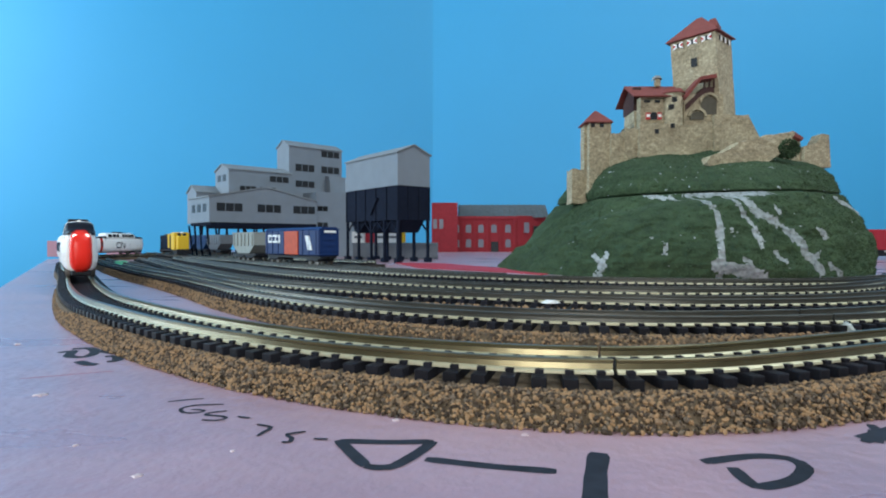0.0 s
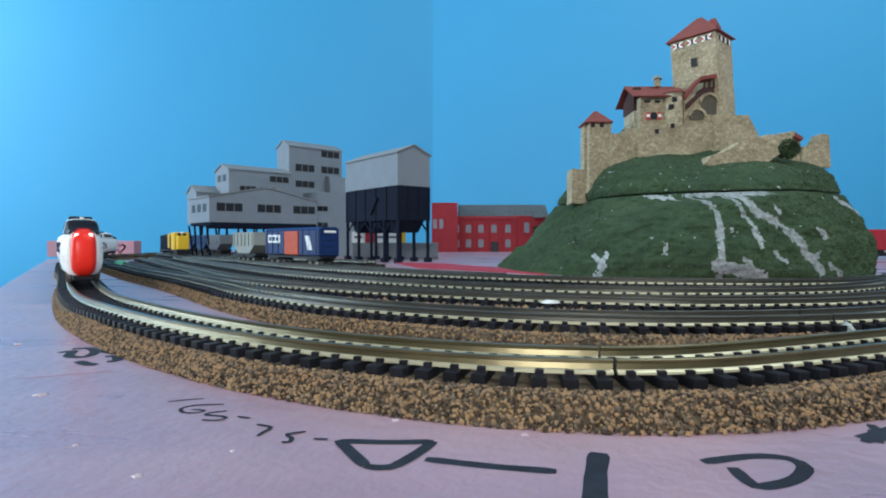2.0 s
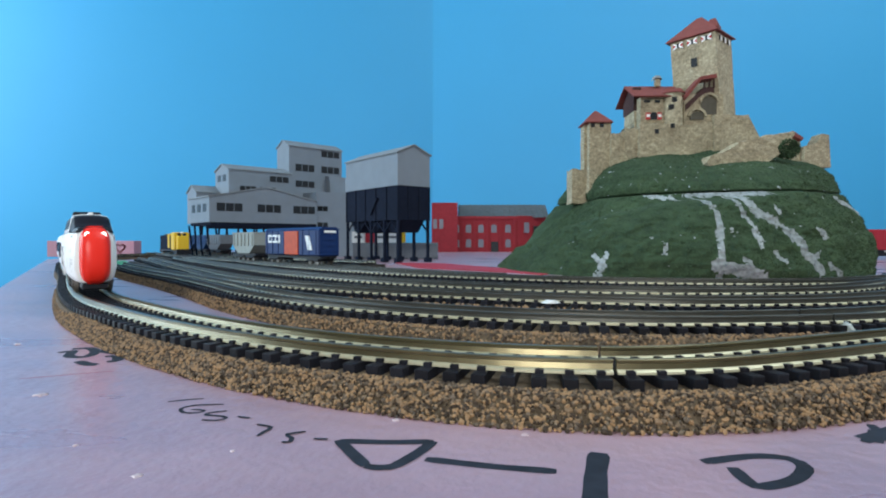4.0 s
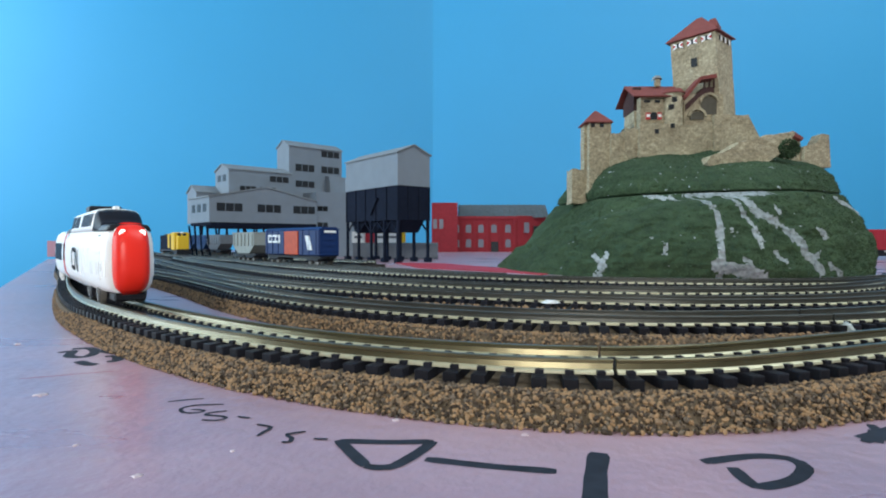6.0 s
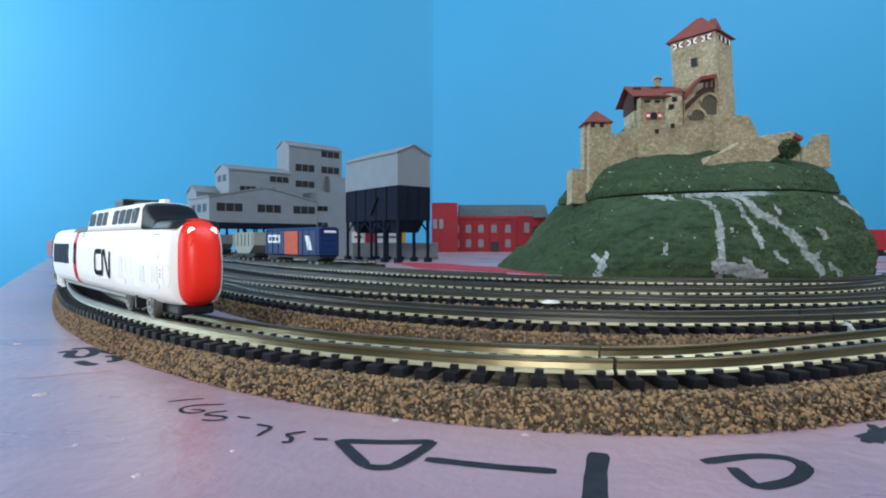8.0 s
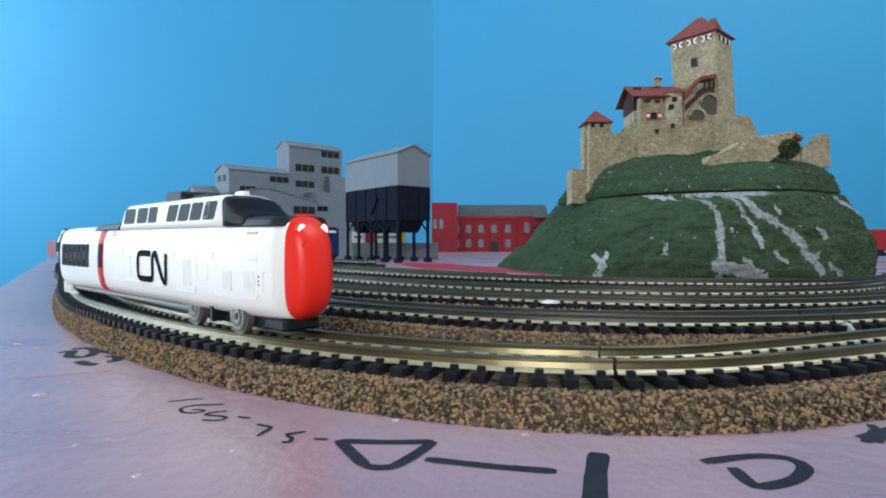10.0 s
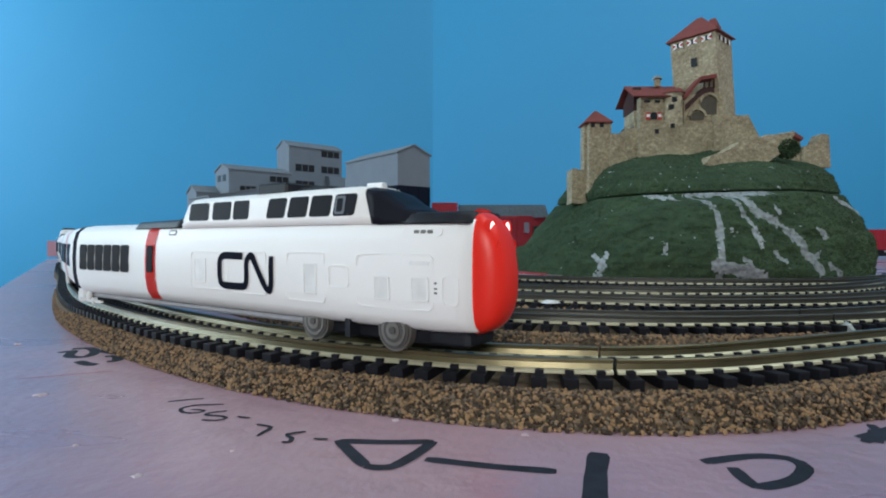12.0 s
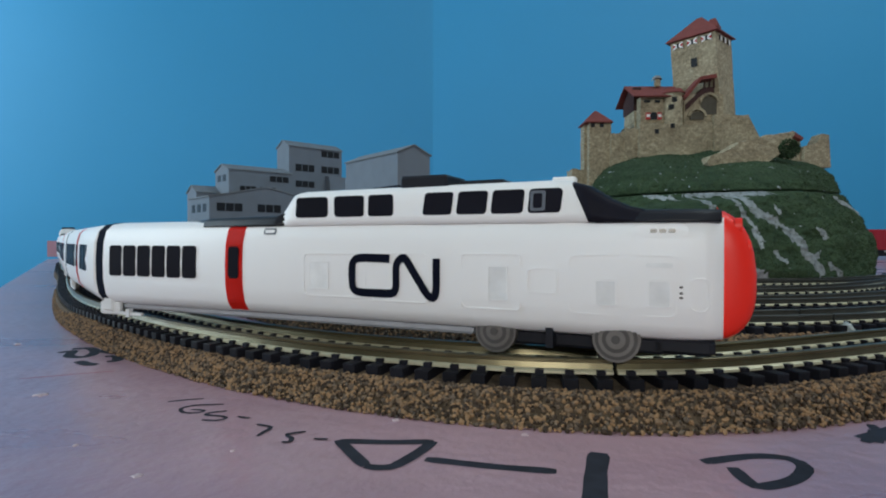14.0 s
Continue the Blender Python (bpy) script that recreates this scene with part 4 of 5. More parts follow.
def diesel():
    t = thing("diesel_locomotive", on_line(LINE6, s_where_x(LINE6, -318)), "yellow and navy diesel locomotive on the yard track", "locomotive")
    L = 90
    wagon_frame(t, L)
    part("hood", B(-L / 2 + 2, L / 2 - 22, -6, 6, 6, 23, bevel=0.8), M_DARKBLUE, t, "navy engine hood")
    part("cab", B(L / 2 - 24, L / 2 - 8, -8, 8, 6, 26, bevel=1), M_YELLOW, t, "yellow cab")
    part("short_hood", B(L / 2 - 10, L / 2, -6, 6, 6, 22, bevel=1), M_YELLOW, t, "yellow nose")
    part("stripe", B(-2, 6, -6.3, 6.3, 8, 24.5), M_YELLOW, t)
    for y in (-4.5, 0.8):
        part("windscreen", B(L / 2 - 8.3, L / 2 - 7.6, y, y + 3.7, 21.5, 25), M_DARK, t)
    part("headlamp", B(L / 2 - 8.2, L / 2 - 7.2, -1.6, 1.6, 25, 26.4), M_LABEL, t)
    part("pilot", B(L / 2 - 2, L / 2 + 1.5, -7.5, 7.5, 1.5, 7), M_BLACK, t)
    part("roof_fan", B(-30, -18, -4, 4, 23, 24.6), M_BLACK, t)
    return t


diesel()


def open_wagon():
    t = thing("open_wagon", P(562.8, 690, 0, -6), "red open wagon with black frame behind the hill", "freight wagon")
    L = 95
    wagon_frame(t, L)
    part("body", B(-L / 2, L / 2, -8, 8, 12, 37, bevel=0.5), M_REDPAINT, t)
    part("sill", B(-L / 2, L / 2, -8.6, 8.6, 5, 12), M_BLACK, t)
    for k in range(9):
        x = -L / 2 + 4 + k * 11
        part("rib", B(x - 0.7, x + 0.7, -8.8, -7.8, 12, 36), M_REDPAINT, t)
        part("rivet", B(x - 0.8, x + 0.8, -9, -8.4, 9.5, 11), M_LABEL, t)
    return t


open_wagon()


def container(x0, x1, y, z0, z1, material, label, bars=True):
    t = thing("container", P((x0 + x1) / 2, y, z0), label, "container", "containers on the grey platform")
    w = (x1 - x0) / 2
    part("shell", B(-w, w, 0, 16, 0, z1 - z0, bevel=0.4), material, t)
    if bars:
        part("marking", B(-w * 0.6, w * 0.6, -0.3, 0.2, (z1 - z0) * 0.4, (z1 - z0) * 0.62), M_GREYWAG, t)


dock = thing("platform", P(0, 0), "low grey loading platform behind the coal bunker", "platform")
part("deck", B(-113.1, -6.4, 700, 726, 0, 20.6, bevel=1), M_GREYWAG, dock)
for k in range(7):
    x = -107.5 + k * 15
    part("bay", B(x, x + 11, 699.4, 701, 2, 17), M_GREYWAG, dock)
zd = 20.6
container(-114.5, -98.3, 703, zd, zd + 14, M_LABEL, "white container with a grey marking")
container(-97.6, -86.3, 703, zd, zd + 12, M_REDPAINT, "plain red container on the platform", False)
container(-85.6, -71.4, 703, zd, zd + 14, M_LABEL, "white container with a grey marking")
container(-70.7, -55.2, 703, zd, zd + 14, M_LABEL, "white container with a grey marking")
container(-54.4, -48.1, 703, zd, zd + 13, M_YELLOW, "small yellow container on the platform", False)


# ---- oddments on the layout ----
def heart_box(x0, x1, y):
    t = thing("gift_box", P((x0 + x1) / 2, y), "pale pink box with a red heart outline", "box", "pink heart boxes")
    w = (x1 - x0) / 2
    part("carton", B(-w, w, 0, 20, 0, 23, bevel=0.5), M_PINK, t)
    pts = []
    for i in range(40):
        a = 2 * math.pi * i / 40
        pts.append((0.5 * 16 * math.sin(a) ** 3, 12.5 + 0.5 * (13 * math.cos(a) - 5 * math.cos(2 * a) - 2 * math.cos(3 * a) - math.cos(4 * a))))
    bm = bmesh.new()
    o = [bm.verts.new((x, -0.3, z)) for x, z in pts]
    i2 = [bm.verts.new((x * 0.68, -0.3, 12.5 + (z - 12.5) * 0.68)) for x, z in pts]
    for k in range(40):
        bm.faces.new((o[k], o[(k + 1) % 40], i2[(k + 1) % 40], i2[k]))
    bmesh.ops.solidify(bm, geom=bm.faces[:], thickness=0.25)
    part("heart", bm, M_ROOFRED, t, "dull red heart outline")


heart_box(-566.5, -524.4, 800)
heart_box(-481.6, -442.0, 800)


def scrap(name, x, y, z, r, material, label, cat, seed, flat=0.4):
    bm = bmesh.new()
    bmesh.ops.create_icosphere(bm, subdivisions=3, radius=r)
    for v in bm.verts:
        v.co *= 1 + 0.5 * noise.noise(v.co * (1.6 / r) + Vector((seed, 0, 0)))
        v.co.z = max(-0.1, v.co.z * flat)
        v.co += Vector((x, y, z))
    tagged(part(name, bm, material, smooth=True), label, cat)


c2 = LINE2.at(s_where_x(LINE2, 91))
scrap("glue_blob", c2.x, c2.y - 7, BED + 0.4, 2.0, M_GLUE, "clear whitish glue blob on the track ties", "glue", 1, 0.8)
c3 = LINE3.at(s_where_x(LINE3, 33))
scrap("plaster_crumb", c3.x, c3.y - 6.5, FOOT, 2.4, M_LABEL, "white plaster crumb beside the rail", "crumb", 2, 0.4)
c2 = LINE2.at(s_where_x(LINE2, -255))
scrap("foam_scrap", c2.x + 4, c2.y, FOOT, 5.5, M_GREENSCRAP, "pale green foam scrap lying on the track", "scrap", 3, 0.5)


for k, (x, y, q) in enumerate(((-61.0, 84.5, 0.9), (-30.4, 55.3, 0.5), (-42.0, 63.6, 0.35), (-95.9, 125.9, 0.7), (-23.4, 61.9, 0.3), (-6.2, 72.6, 0.5), (9.9, 67.0, 0.45))):
    scrap("paint_blob", x, y, 0.0, q, M_PALEPINK, "small pale pink paint blob on the table", "paint blob", 10 + k, 0.25)


# ---- the train ----
CAR = 121.0            # nose to articulation
FRONT, REAR = 24.0, 95.0   # pivots behind the nose
NARROW, SQUAT = 0.86, 0.985
SECTION = [(0, 3.3), (4.6, 3.3), (6.6, 3.9), (7.9, 5.6), (8.5, 8.5), (8.6, 12.5), (8.3, 16.5), (7.5, 19.0), (5.8, 20.3), (3, 20.75), (0, 20.9)]


def ring_of(bm, x, wy, z_mid=12.0, kz=1.0, section=SECTION):
    right = [(x, y * wy, z_mid + (z - z_mid) * kz) for y, z in section]
    left = [(x, -y, z) for x, y, z in right[1:-1]][::-1]
    return [bm.verts.new(c) for c in right + left]


def loft(stations, section=SECTION):
    bm = bmesh.new()
    rings = [ring_of(bm, *s, section=section) for s in stations]
    n = len(rings[0])
    for u, v in zip(rings[:-1], rings[1:]):
        for i in range(n):
            bm.faces.new((u[i], u[(i + 1) % n], v[(i + 1) % n], v[i]))
    bm.faces.new(rings[0][::-1])
    bm.faces.new(rings[-1])
    return bm


def rrect(x0, x1, z0, z1, r, lean=0.0, n=4):
    pts = []
    for cx, cz, a0 in ((x1 - r, z1 - r, 0), (x0 + r, z1 - r, 90), (x0 + r, z0 + r, 180), (x1 - r, z0 + r, 270)):
        for k in range(n + 1):
            a = radians(a0 + 90 * k / n)
            z = cz + r * math.sin(a)
            pts.append((cx + r * math.cos(a) + lean * (z - z0), z))
    return pts


def side_y(z):
    return float(np.interp(z, [q[1] for q in SECTION[1:]], [q[0] for q in SECTION[1:]]))


def slim(x):
    """The body narrows towards the nose."""
    return float(np.interp(x, [-24, -16, -11, -7.5, -5, -3.4], [1, 0.97, 0.92, 0.845, 0.76, 0.66]))


def panel(t, name, pts, side, proud, material, label="", depth=0.5, surf=side_y):
    """A thin shaped piece that hugs the body side."""
    bm = bmesh.new()
    z0, z1 = min(q[1] for q in pts), max(q[1] for q in pts)
    y0, y1 = surf(z0), surf(z1)
    flat = lambda z: y0 + (y1 - y0) * (z - z0) / (z1 - z0)
    lift = max(surf(z0 + (z1 - z0) * k / 12) - flat(z0 + (z1 - z0) * k / 12) for k in range(13))
    k = slim if surf is side_y else (lambda x: 1.0)
    a = [bm.verts.new((x, side * (k(x) * (flat(z) + lift) + proud), z)) for x, z in pts]
    b = [bm.verts.new((x, side * (k(x) * flat(z) - depth), z)) for x, z in pts]
    bm.faces.new(a)
    n = len(pts)
    for i in range(n):
        bm.faces.new((a[i], a[(i + 1) % n], b[(i + 1) % n], b[i]))
    return part(name, bm, material, t, label)


def stripe(t, x0, x1, side):
    """A painted door stripe that follows the curve of the side."""
    bm = bmesh.new()
    prev = None
    for k in range(25):
        z = 3.95 + 16.3 * k / 24
        row = [bm.verts.new((x, side * (side_y(z) + 0.12), z)) for x in (x0, x1)]
        if prev:
            bm.faces.new((prev[0], prev[1], row[1], row[0]))
        prev = row
    bmesh.ops.solidify(bm, geom=bm.faces[:], thickness=0.05)
    return part("door_stripe", bm, M_NOSE, t, "red door stripe")


def dome_y(z):
    return float(np.interp(z, [19.5, 24.6, 26], [7.5, 6.3, 5.0]))


def frame_panel(t, name, x0, x1, z0, z1, r, side, material, w=0.22):
    """A raised outline: a moulded hatch edge."""
    bm = bmesh.new()
    o, i2 = rrect(x0, x1, z0, z1, r), rrect(x0 + w, x1 - w, z0 + w, z1 - w, max(0.05, r - w))
    va = [bm.verts.new((x, side * (slim(x) * side_y(z) + 0.15), z)) for x, z in o]
    vb = [bm.verts.new((x, side * (slim(x) * side_y(z) + 0.15), z)) for x, z in i2]
    vo = [bm.verts.new((x, side * (slim(x) * side_y(z) - 0.2), z)) for x, z in o]
    vi = [bm.verts.new((x, side * (slim(x) * side_y(z) - 0.2), z)) for x, z in i2]
    n = len(o)
    for k in range(n):
        m = (k + 1) % n
        bm.faces.new((va[k], va[m], vb[m], vb[k]))
        bm.faces.new((va[k], va[m], vo[m], vo[k]))
        bm.faces.new((vb[k], vb[m], vi[m], vi[k]))
    return part(name, bm, material, t)


def ribbon(t, pts, side, w, material, name, label):
    s, p = smooth_curve(pts)
    bm = bmesh.new()
    prev = None
    n = len(p)
    for i in range(n):
        a, b = p[max(0, i - 1)], p[min(n - 1, i + 1)]
        d = (b - a) / max(1e-6, np.linalg.norm(b - a))
        e = [(p[i][0] - d[1] * w / 2, p[i][1] + d[0] * w / 2), (p[i][0] + d[1] * w / 2, p[i][1] - d[0] * w / 2)]
        row = [bm.verts.new((x, side * (side_y(z) + 0.2), z)) for x, z in e]
        if prev:
            bm.faces.new((prev[0], prev[1], row[1], row[0]))
        prev = row
    bmesh.ops.solidify(bm, geom=bm.faces[:], thickness=0.06)
    return part(name, bm, material, t, label)


def car_wheel(t, x, side):
    w = part("wheel", cyl(bmesh.new(), (0, 0, 0), 3.2, 1.3, "y", 32), M_WHEEL, t, "steel wheel", m=P(x, side * 4.6, 3.2))
    part("tread", cyl(bmesh.new(), (0, side * 0.5, 0), 2.85, 0.7, "y", 32), M_WHEELDARK, w)
    part("rim", cyl(bmesh.new(), (0, side * 0.6, 0), 2.35, 0.8, "y", 28), M_WHEEL, w)
    part("web", cyl(bmesh.new(), (0, side * 0.65, 0), 1.85, 0.8, "y", 28), M_WHEELDARK, w)
    part("hub", cyl(bmesh.new(), (0, side * 0.7, 0), 1.3, 0.9, "y", 20), M_WHEEL, w)
    part("hub_cap", cyl(bmesh.new(), (0, side * 1.05, 0), 0.6, 0.6, "y", 10), M_WHEELDARK, w)
    part("balance_mark", B(0.9, 1.7, side * 0.9 - 0.1, side * 0.9 + 0.1, -0.3, 0.3), M_LABEL, w)
    return w


def tube_ring(y, r0, r1, depth, seg=24):
    """A short hollow ring along x."""
    bm = bmesh.new()
    loops = [[bm.verts.new((x, y + r * math.cos(2 * math.pi * k / seg), r * math.sin(2 * math.pi * k / seg))) for k in range(seg)] for x, r in ((-depth / 2, r1), (depth / 2, r1), (depth / 2, r0), (-depth / 2, r0))]
    for u, v in zip(loops, loops[1:] + loops[:1]):
        for k in range(seg):
            bm.faces.new((u[k], u[(k + 1) % seg], v[(k + 1) % seg], v[k]))
    return bm


def power_car(tail_end=False):
    t = thing("power_car", P(0, 0, HEAD), "white tail power car of the streamlined train" if tail_end else "white dome power car with a red-orange nose", "train car")
    L = 150.0
    part("body", loft([(-L + 1.2, 0.96), (-L + 2.5, 1.0), (-60, 1.0), (-24, 1.0), (-16, 0.97), (-11, 0.92), (-7.5, 0.845), (-5.0, 0.76, 12, 0.985), (-3.4, 0.66, 12, 0.95)]), M_WHITE, t, "glossy white tapered body", True)
    cap = bmesh.new()
    bmesh.ops.create_uvsphere(cap, u_segments=40, v_segments=28, radius=1.0)
    for v in cap.verts:
        x, y, z = v.co
        def sq(q, e):
            return math.copysign(abs(q) ** e, q)
        v.co = Vector((-5.2 + 5.2 * sq(x, 0.62), 4.95 * sq(y, 0.62), 12.35 + 9.2 * sq(z, 0.5)))
        v.co.x -= 0.016 * (v.co.z - 11.0) ** 2 if v.co.x > -4 else 0
        v.co.x = max(v.co.x, -3.9)
    part("nose", cap, M_NOSE, t, "red-orange rounded nose cap", True)
    # dome
    dome = [(0, 19.5), (7.5, 19.5), (7.15, 21), (6.7, 23), (6.3, 24.6), (5.4, 25.5), (3, 25.9), (0, 26.0)]
    bm = loft([(-71.5, 0.93, 19.5, 0.12), (-66.5, 0.99, 19.5, 0.9), (-64.5, 1.0, 19.5, 0.98), (-40, 1.0, 19.5, 1.0), (-19.5, 1.0, 19.5, 1.0), (-16.4, 0.985, 19.5, 0.965)], dome)
    for v in bm.verts:
        if v.co.x > -17:
            v.co.x += (25.4 - v.co.z) * 0.3
    part("dome", bm, M_WHITE, t, "white raised dome", True)
    ws = loft([(-16.5, 0.98, 19.5, 0.955), (-14.9, 0.97, 19.5, 0.84), (-12.9, 0.94, 19.5, 0.54), (-11.2, 0.91, 19.5, 0.36), (-9.6, 0.88, 19.5, 0.27)], dome)
    for v in ws.verts:
        if v.co.x < -14:
            v.co.x += (25.4 - v.co.z) * (0.3 if v.co.x < -16 else 0.12)
    part("windscreen", ws, M_GLASSDARK, t, "black wraparound windscreen", True)
    hood = loft([(-14, 0.95, 19.3, 0.3), (-9, 0.9, 19.3, 0.3), (-6, 0.83, 19.3, 0.29), (-3.6, 0.74, 19.3, 0.27)], dome)
    part("hood", hood, M_BLACK, t, "black anti-glare hood top", True)
    rear_deck = loft([(-112, 0.3, 19.5, 0.235), (-100, 0.95, 19.5, 0.27), (-72, 0.98, 19.5, 0.32), (-68, 0.97, 19.5, 0.5)], dome)
    part("rear_deck", rear_deck, M_BLACK, t, "black roof deck behind the dome", True)
    part("roof_intake", B(-47, -38, -5.0, 5.0, 25.2, 27.5, bevel=0.4), M_BLACK, t, "black roof intake")
    part("roof_intake", B(-36.5, -28, -3, 3, 25.6, 26.5, bevel=0.3), M_BLACK, t)
    part("antenna", B(-20, -16.5, -0.8, 0.8, 25.6, 26.6, bevel=0.2), M_WHITE, t)
    for side in (-1, 1):
        for a, b in ((-22.6, -17.2), (-29.0, -23.4), (-35.3, -29.8), (-41.6, -36.2), (-52.3, -47.2), (-58.2, -53.2), (-64.4, -59.2)):
            panel(t, "dome_window", rrect(a, b, 20.9, 24.5, 0.6, -0.12 if a < -45 else 0.05), side, 0.1, M_GLASSDARK, "smoked dome window", surf=dome_y)
            if a == -22.6:
                panel(t, "window_sash", rrect(a + 0.4, a + 2.9, 21.2, 24.2, 0.4), side, 0.2, M_GREYWAG, surf=dome_y)
                panel(t, "window_sash", rrect(a + 0.9, a + 2.4, 21.6, 23.8, 0.3), side, 0.25, M_GLASSDARK, surf=dome_y)
        stripe(t, -86.4, -80.4, side)
        panel(t, "door_window", rrect(-85.2, -81.6, 9.9, 15.8, 0.9), side, 0.25, M_GLASSDARK)
        for k in range(6):
            x = -101.5 - k * 6.35
            panel(t, "coach_window", rrect(x - 5.5, x, 9.6, 15.9, 0.9), side, 0.1, M_GLASSDARK, "smoked coach window")
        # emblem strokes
        c0 = -46.6
        X = (lambda u: c0 + 0.92 * u) if side < 0 else (lambda u: c0 - 0.92 * u)
        ribbon(t, [(X(-0.6), 14.0), (X(-3), 14.05), (X(-7.2), 14.05), (X(-8.5), 13.5), (X(-8.8), 12.5), (X(-8.8), 10), (X(-8.5), 8.9), (X(-7.2), 8.4), (X(-3), 8.35), (X(-0.4), 8.4), (X(0.5), 8.9), (X(0.8), 10), (X(0.8), 12.6), (X(1.2), 13.6), (X(2.1), 14.1), (X(3.0), 13.7), (X(5.6), 10.4), (X(7.2), 8.4), (X(8.2), 8.0), (X(8.8), 8.7), (X(9.0), 10), (X(9.0), 14.1)], side, 1.35, M_NAVY, "emblem", "dark navy flowing line emblem")
        for a, b, c, d in ((-62.5, -52, 7.3, 14.8), (-51, -40, 7.0, 14.9), (-34.0, -23.4, 6.6, 15.0), (-16.4, -7.0, 6.6, 15.0), (-22.4, -17.4, 9.3, 13.0), (-6.2, -4.4, 7.4, 12.0)):
            frame_panel(t, "hatch", a, b, c, d, 0.9, side, M_WHITE)
        for a, b, c, d in ((-61.5, -58.5, 8.6, 13.4), (-29, -25.5, 8, 13.2), (-14.0, -12.0, 7.9, 11.5), (-9.5, -7.5, 7.9, 11.6)):
            panel(t, "grille", rrect(a, b, c, d, 0.3), side, 0.03, M_GRILLE, "pale grey vent grille")
            frame_panel(t, "grille_edge", a, b, c, d, 0.3, side, M_WHITE, 0.18)
        panel(t, "vent", rrect(-9.6, -7.4, 13.3, 13.9, 0.2), side, 0.12, M_GRILLE)
        panel(t, "number_plate", rrect(-10.6, -6.2, 17.4, 19.0, 0.7), side, 0.12, M_WHITE)
        for k in range(3):
            panel(t, "number_bar", rrect(-9.3 + k * 0.75, -8.75 + k * 0.75, 17.95, 18.45, 0.1), side, 0.2, M_WHEEL)
        panel(t, "handle_recess", rrect(-74, -70, 18.0, 19.1, 0.5), side, 0.1, M_GREYWAG)
        panel(t, "handle_plate", rrect(-73.6, -70.4, 18.25, 18.85, 0.3), side, 0.16, M_WHITE)
        for z in (9.2, 9.8, 10.6):
            panel(t, "fuel_cap", rrect(-6.9, -6.6, z, z + 0.3, 0.12), side, 0.04, M_WHEELDARK)
        for nm, y, z, x, r, lens in (("headlamp", 2.5, 18.5, -2.45, 0.92, M_LAMP), ("marker_lamp", 2.4, 15.9, -1.45, 0.66, M_LENS)):
            part(nm, cyl(bmesh.new(), (0, side * y, 0), r, 0.8, "x", 20), lens, t, "lit round headlamp" if nm == "headlamp" else "unlit lower lamp with dark lens", m=P(x, 0, z))
            part("lamp_rim", tube_ring(side * y, r, r + 0.24, 0.9), M_NOSE, t, m=P(x + 0.1, 0, z))
    part("belly", B(-L + 6, -33, -4.8, 4.8, 2.2, 3.6, bevel=0.4), M_BELLY, t, "grey underfloor fairing")
    part("pilot", B(-9.5, -4.0, -4.2, 4.2, 1.3, 3.6, bevel=0.5), M_BLACK, t, "black front pilot")
    part("bogie_frame", B(-30, -8, -4.2, 4.2, 1.2, 3.4, bevel=0.4), M_BLACK, t, "black power bogie")
    part("bogie_bracket", B(-19.6, -18.4, -7.0, 7.0, 1.4, 4.3), M_BLACK, t)
    # the drawn-out proportions of the real car
    for o in t.children:
        for v in o.data.vertices:
            if o.matrix_basis.translation.length < 1e-6:
                v.co.x = float(np.interp(v.co.x * 1000, [-160, -150, -138.75, -101.5, -86.4, -64.4, -55.2, -38, -17.2, -3.6, 0, 1], [-130, -121, -118.2, -93.6, -86.2, -71.0, -58.9, -43.0, -24.7, -4.3, 0, 1])) / 1000
            v.co.y *= NARROW
            if o.matrix_basis.translation.length < 1e-6:
                v.co.z = 0.0035 + (v.co.z - 0.0035) * SQUAT
    wheels = [car_wheel(t, x, s) for x in (-17.2, -34.6) for s in (-1, 1)]
    L = CAR
    # single-axle guide truck at the articulation
    for side in (-1, 1):
        g = bmesh.new()
        box(g, -L - 3, -L + 3, side * 5.0 - 0.6, side * 5.0 + 0.6, 1.0, 3.8, bevel=0.3)
        box(g, -L - 1.5, -L + 1.5, side * 5.5 - 0.5, side * 5.5 + 0.5, 1.8, 4.8, bevel=0.3)
        box(g, -L + 3, -L + 10, side * 5.4 - 0.3, side * 5.4 + 0.3, 1.2, 1.8)
        box(g, -L + 5.5, -L + 6.5, side * 5.4 - 0.5, side * 5.4 + 0.5, 0.8, 2.4)
        part("guide_truck", g, M_WHITEDULL, t, "white plastic guide truck frame")
    part("gangway", loft([(-L - 1.8, 0.985 * NARROW, 3.5, SQUAT), (-L + 1.4, 0.985 * NARROW, 3.5, SQUAT)]), M_DARKBLUE, t, "dark blue-grey gangway bellows")
    return t, wheels


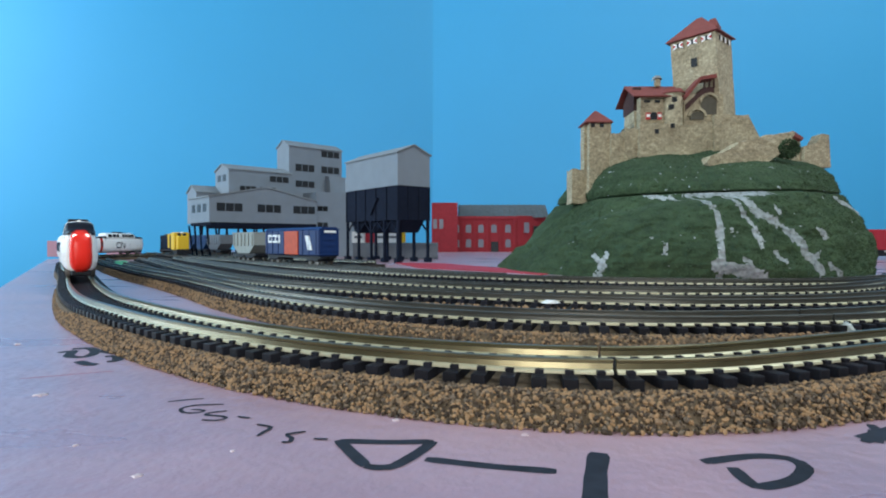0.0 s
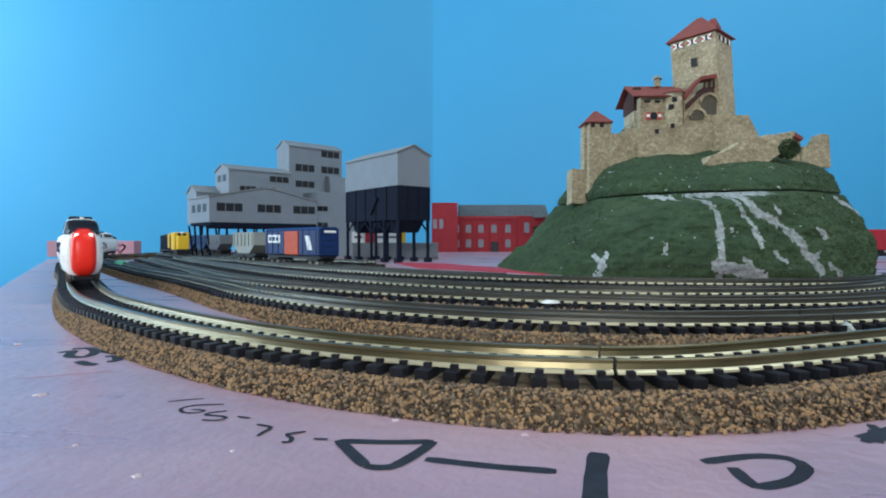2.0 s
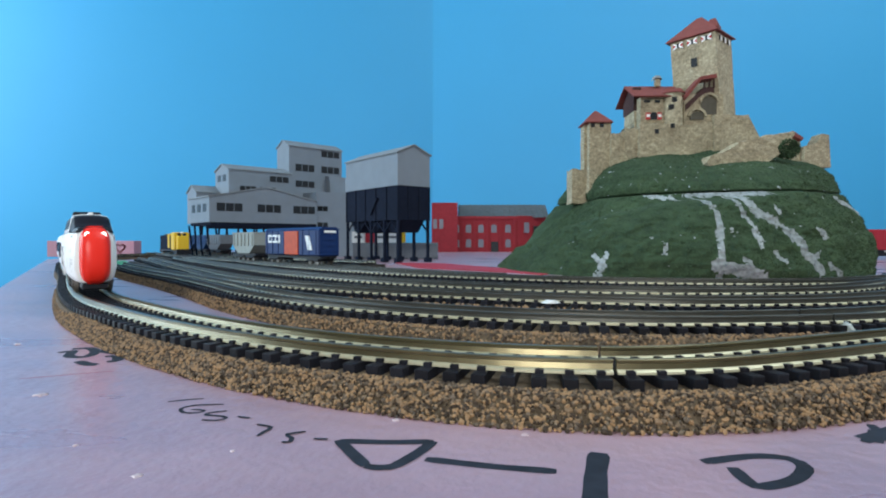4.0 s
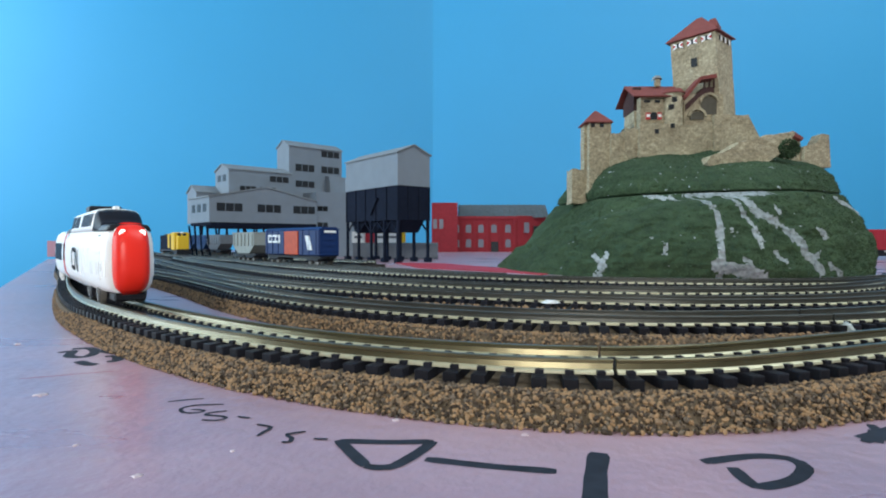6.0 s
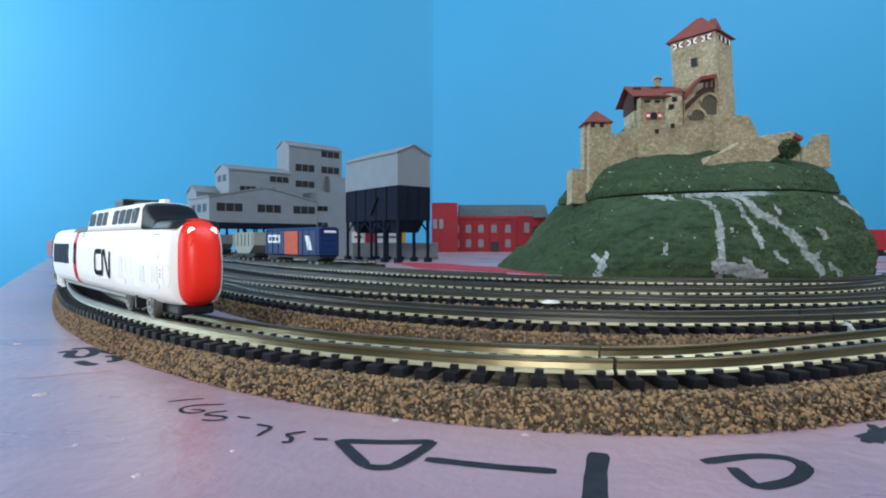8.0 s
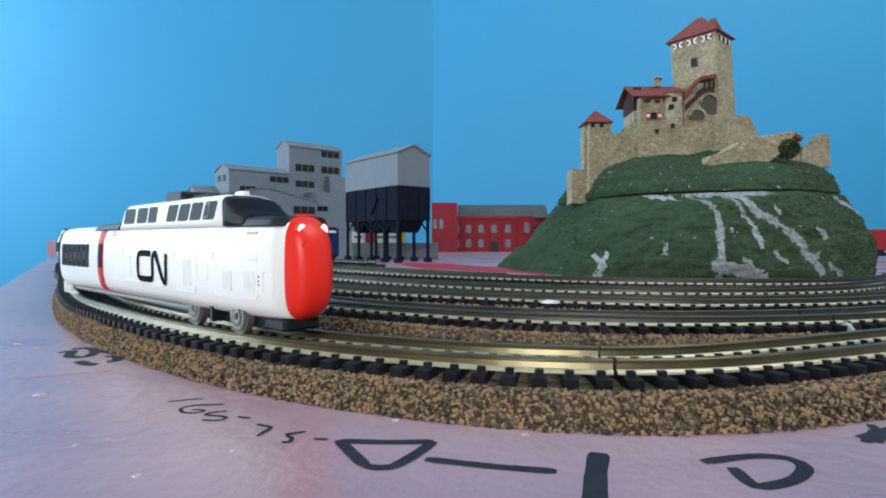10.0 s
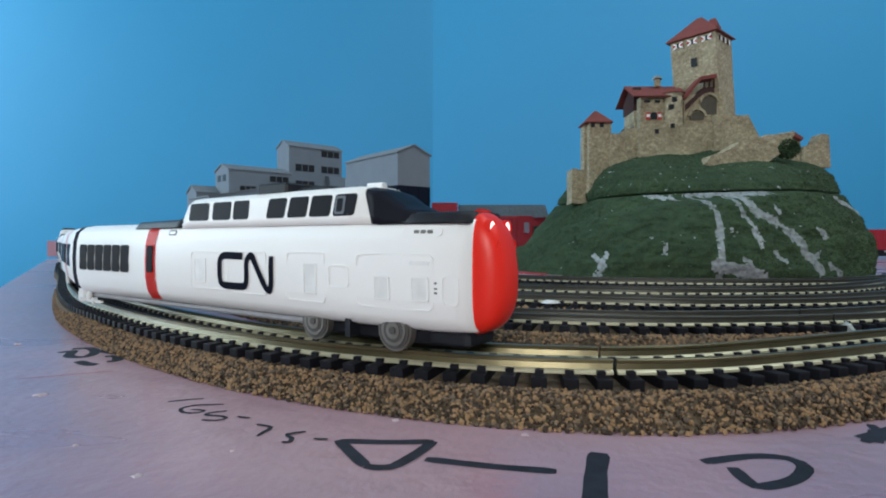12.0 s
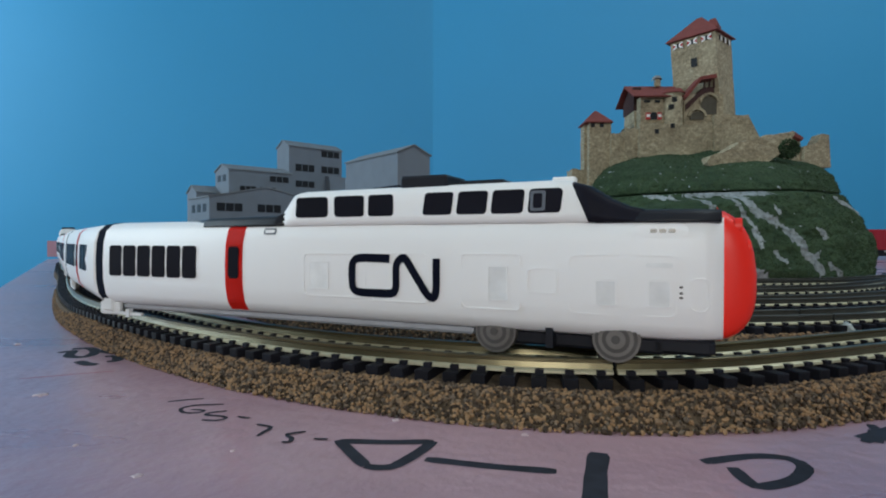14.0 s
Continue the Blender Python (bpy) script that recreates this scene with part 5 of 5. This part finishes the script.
def coach(length):
    t = thing("coach", P(0, 0, HEAD), "white passenger coach with dark windows", "train car", "train coaches")
    part("body", loft([(-length + 2.0, 0.96), (-length + 3.2, 1.0), (-length / 2, 1.0), (-3.2, 1.0), (-2.0, 0.96)]), M_WHITE, t, "glossy white body", True)
    part("belly", B(-length + 6, -6, -4.8, 4.8, 2.2, 3.6, bevel=0.4), M_BELLY, t)
    for side in (-1, 1):
        for k in range(5):
            x = -5.5 - k * 6.4
            panel(t, "coach_window", rrect(x - 5.5, x, 9.6, 15.9, 0.9), side, 0.1, M_GLASSDARK, "smoked coach window")
        for k in range(5):
            x = -length + 38 - k * 6.4
            panel(t, "coach_window", rrect(x - 5.5, x, 9.6, 15.9, 0.9), side, 0.1, M_GLASSDARK, "smoked coach window")
        stripe(t, -48, -43.5, side)
        panel(t, "door_window", rrect(-47, -44.5, 9.9, 15.8, 0.6), side, 0.25, M_GLASSDARK)
        g = bmesh.new()
        box(g, -length - 3, -length + 3, side * 6.2 - 0.7, side * 6.2 + 0.7, 1.2, 5.0, bevel=0.3)
        box(g, -length + 3, -length + 9, side * 6.4 - 0.3, side * 6.4 + 0.3, 1.2, 1.8)
        part("guide_truck", g, M_WHITEDULL, t)
        part("wheel", cyl(bmesh.new(), (-length, side * 5, 2.75), 2.75, 1.3, "y", 22), M_WHEEL, t)
    part("gangway", loft([(-length - 1.8, 0.985), (-length + 2.2, 0.985)]), M_DARKBLUE, t, "dark blue-grey gangway bellows")
    for o in t.children:
        for v in o.data.vertices:
            v.co.x *= COACH / length
            v.co.y *= NARROW
            v.co.z = 0.0035 + (v.co.z - 0.0035) * SQUAT
    return t


COACH = 80.0
lead, lead_wheels = power_car()
coach_1 = coach(92.0)
coach_2 = coach(92.0)
coach_3 = coach(92.0)
coach_4 = coach(92.0)
tail, tail_wheels = power_car(True)
NOSE = [(0.0, 773.1), (2.0, 810.7), (3.0, 833.0), (5.5, 892.5), (6.5, 911.0), (7.0, 922.0), (8.0, 939.5), (10.5, 981.0), (12.0, 1005.8), (13.0, 1021.0), (14.0, 1036.3)]


def nose_at(t):
    """Distance of the nose along the loop: a smooth curve through the table above."""
    c = np.polyfit([a for a, _ in NOSE], [b for _, b in NOSE], 5)
    return float(np.polyval(c, t))


def car_pose(s_front, s_rear, ahead):
    a, b = LOOP.at(s_front), LOOP.at(s_rear)
    d = (a - b).normalized()
    c = a + d * ahead
    return P(c.x, c.y, HEAD, math.degrees(math.atan2(d.y, d.x)))


def motions():
    times = [i * 0.25 for i in range(57)]
    walk(lead, [(t, car_pose(nose_at(t) - FRONT, nose_at(t) - REAR, FRONT)) for t in times])
    for ob, k in ((coach_2, 1), (coach_3, 2), (coach_4, 3)):
        walk(ob, [(t, car_pose(nose_at(t) - CAR - COACH * k, nose_at(t) - CAR - COACH * (k + 1), 0)) for t in times])
    rows = []
    for t in times:
        m = car_pose(nose_at(t) - FRONT, nose_at(t) - REAR, FRONT)
        a = (m @ Vector((-CAR / 1000, 0, 0))).xy * 1000
        d = (a - LOOP.at(nose_at(t) - CAR - COACH)).normalized()
        rows.append((t, P(a.x, a.y, HEAD, math.degrees(math.atan2(d.y, d.x)))))
    walk(coach_1, rows)
    rows = []
    for t in times:
        s = nose_at(t) - CAR - 4 * COACH
        a, b = LOOP.at(s - CAR + REAR), LOOP.at(s - CAR + FRONT)
        d = (b - a).normalized()
        c = b + d * FRONT
        rows.append((t, P(c.x, c.y, HEAD, math.degrees(math.atan2(d.y, d.x)))))
    walk(tail, rows)
    for w in lead_wheels:
        x, y, z = (1000 * c for c in w.matrix_basis.translation)
        walk(w, [(i * 0.1, P(x, y, z, 0, 0, math.degrees((nose_at(i * 0.1) - nose_at(0)) / 3.2))) for i in range(141)])


motions()
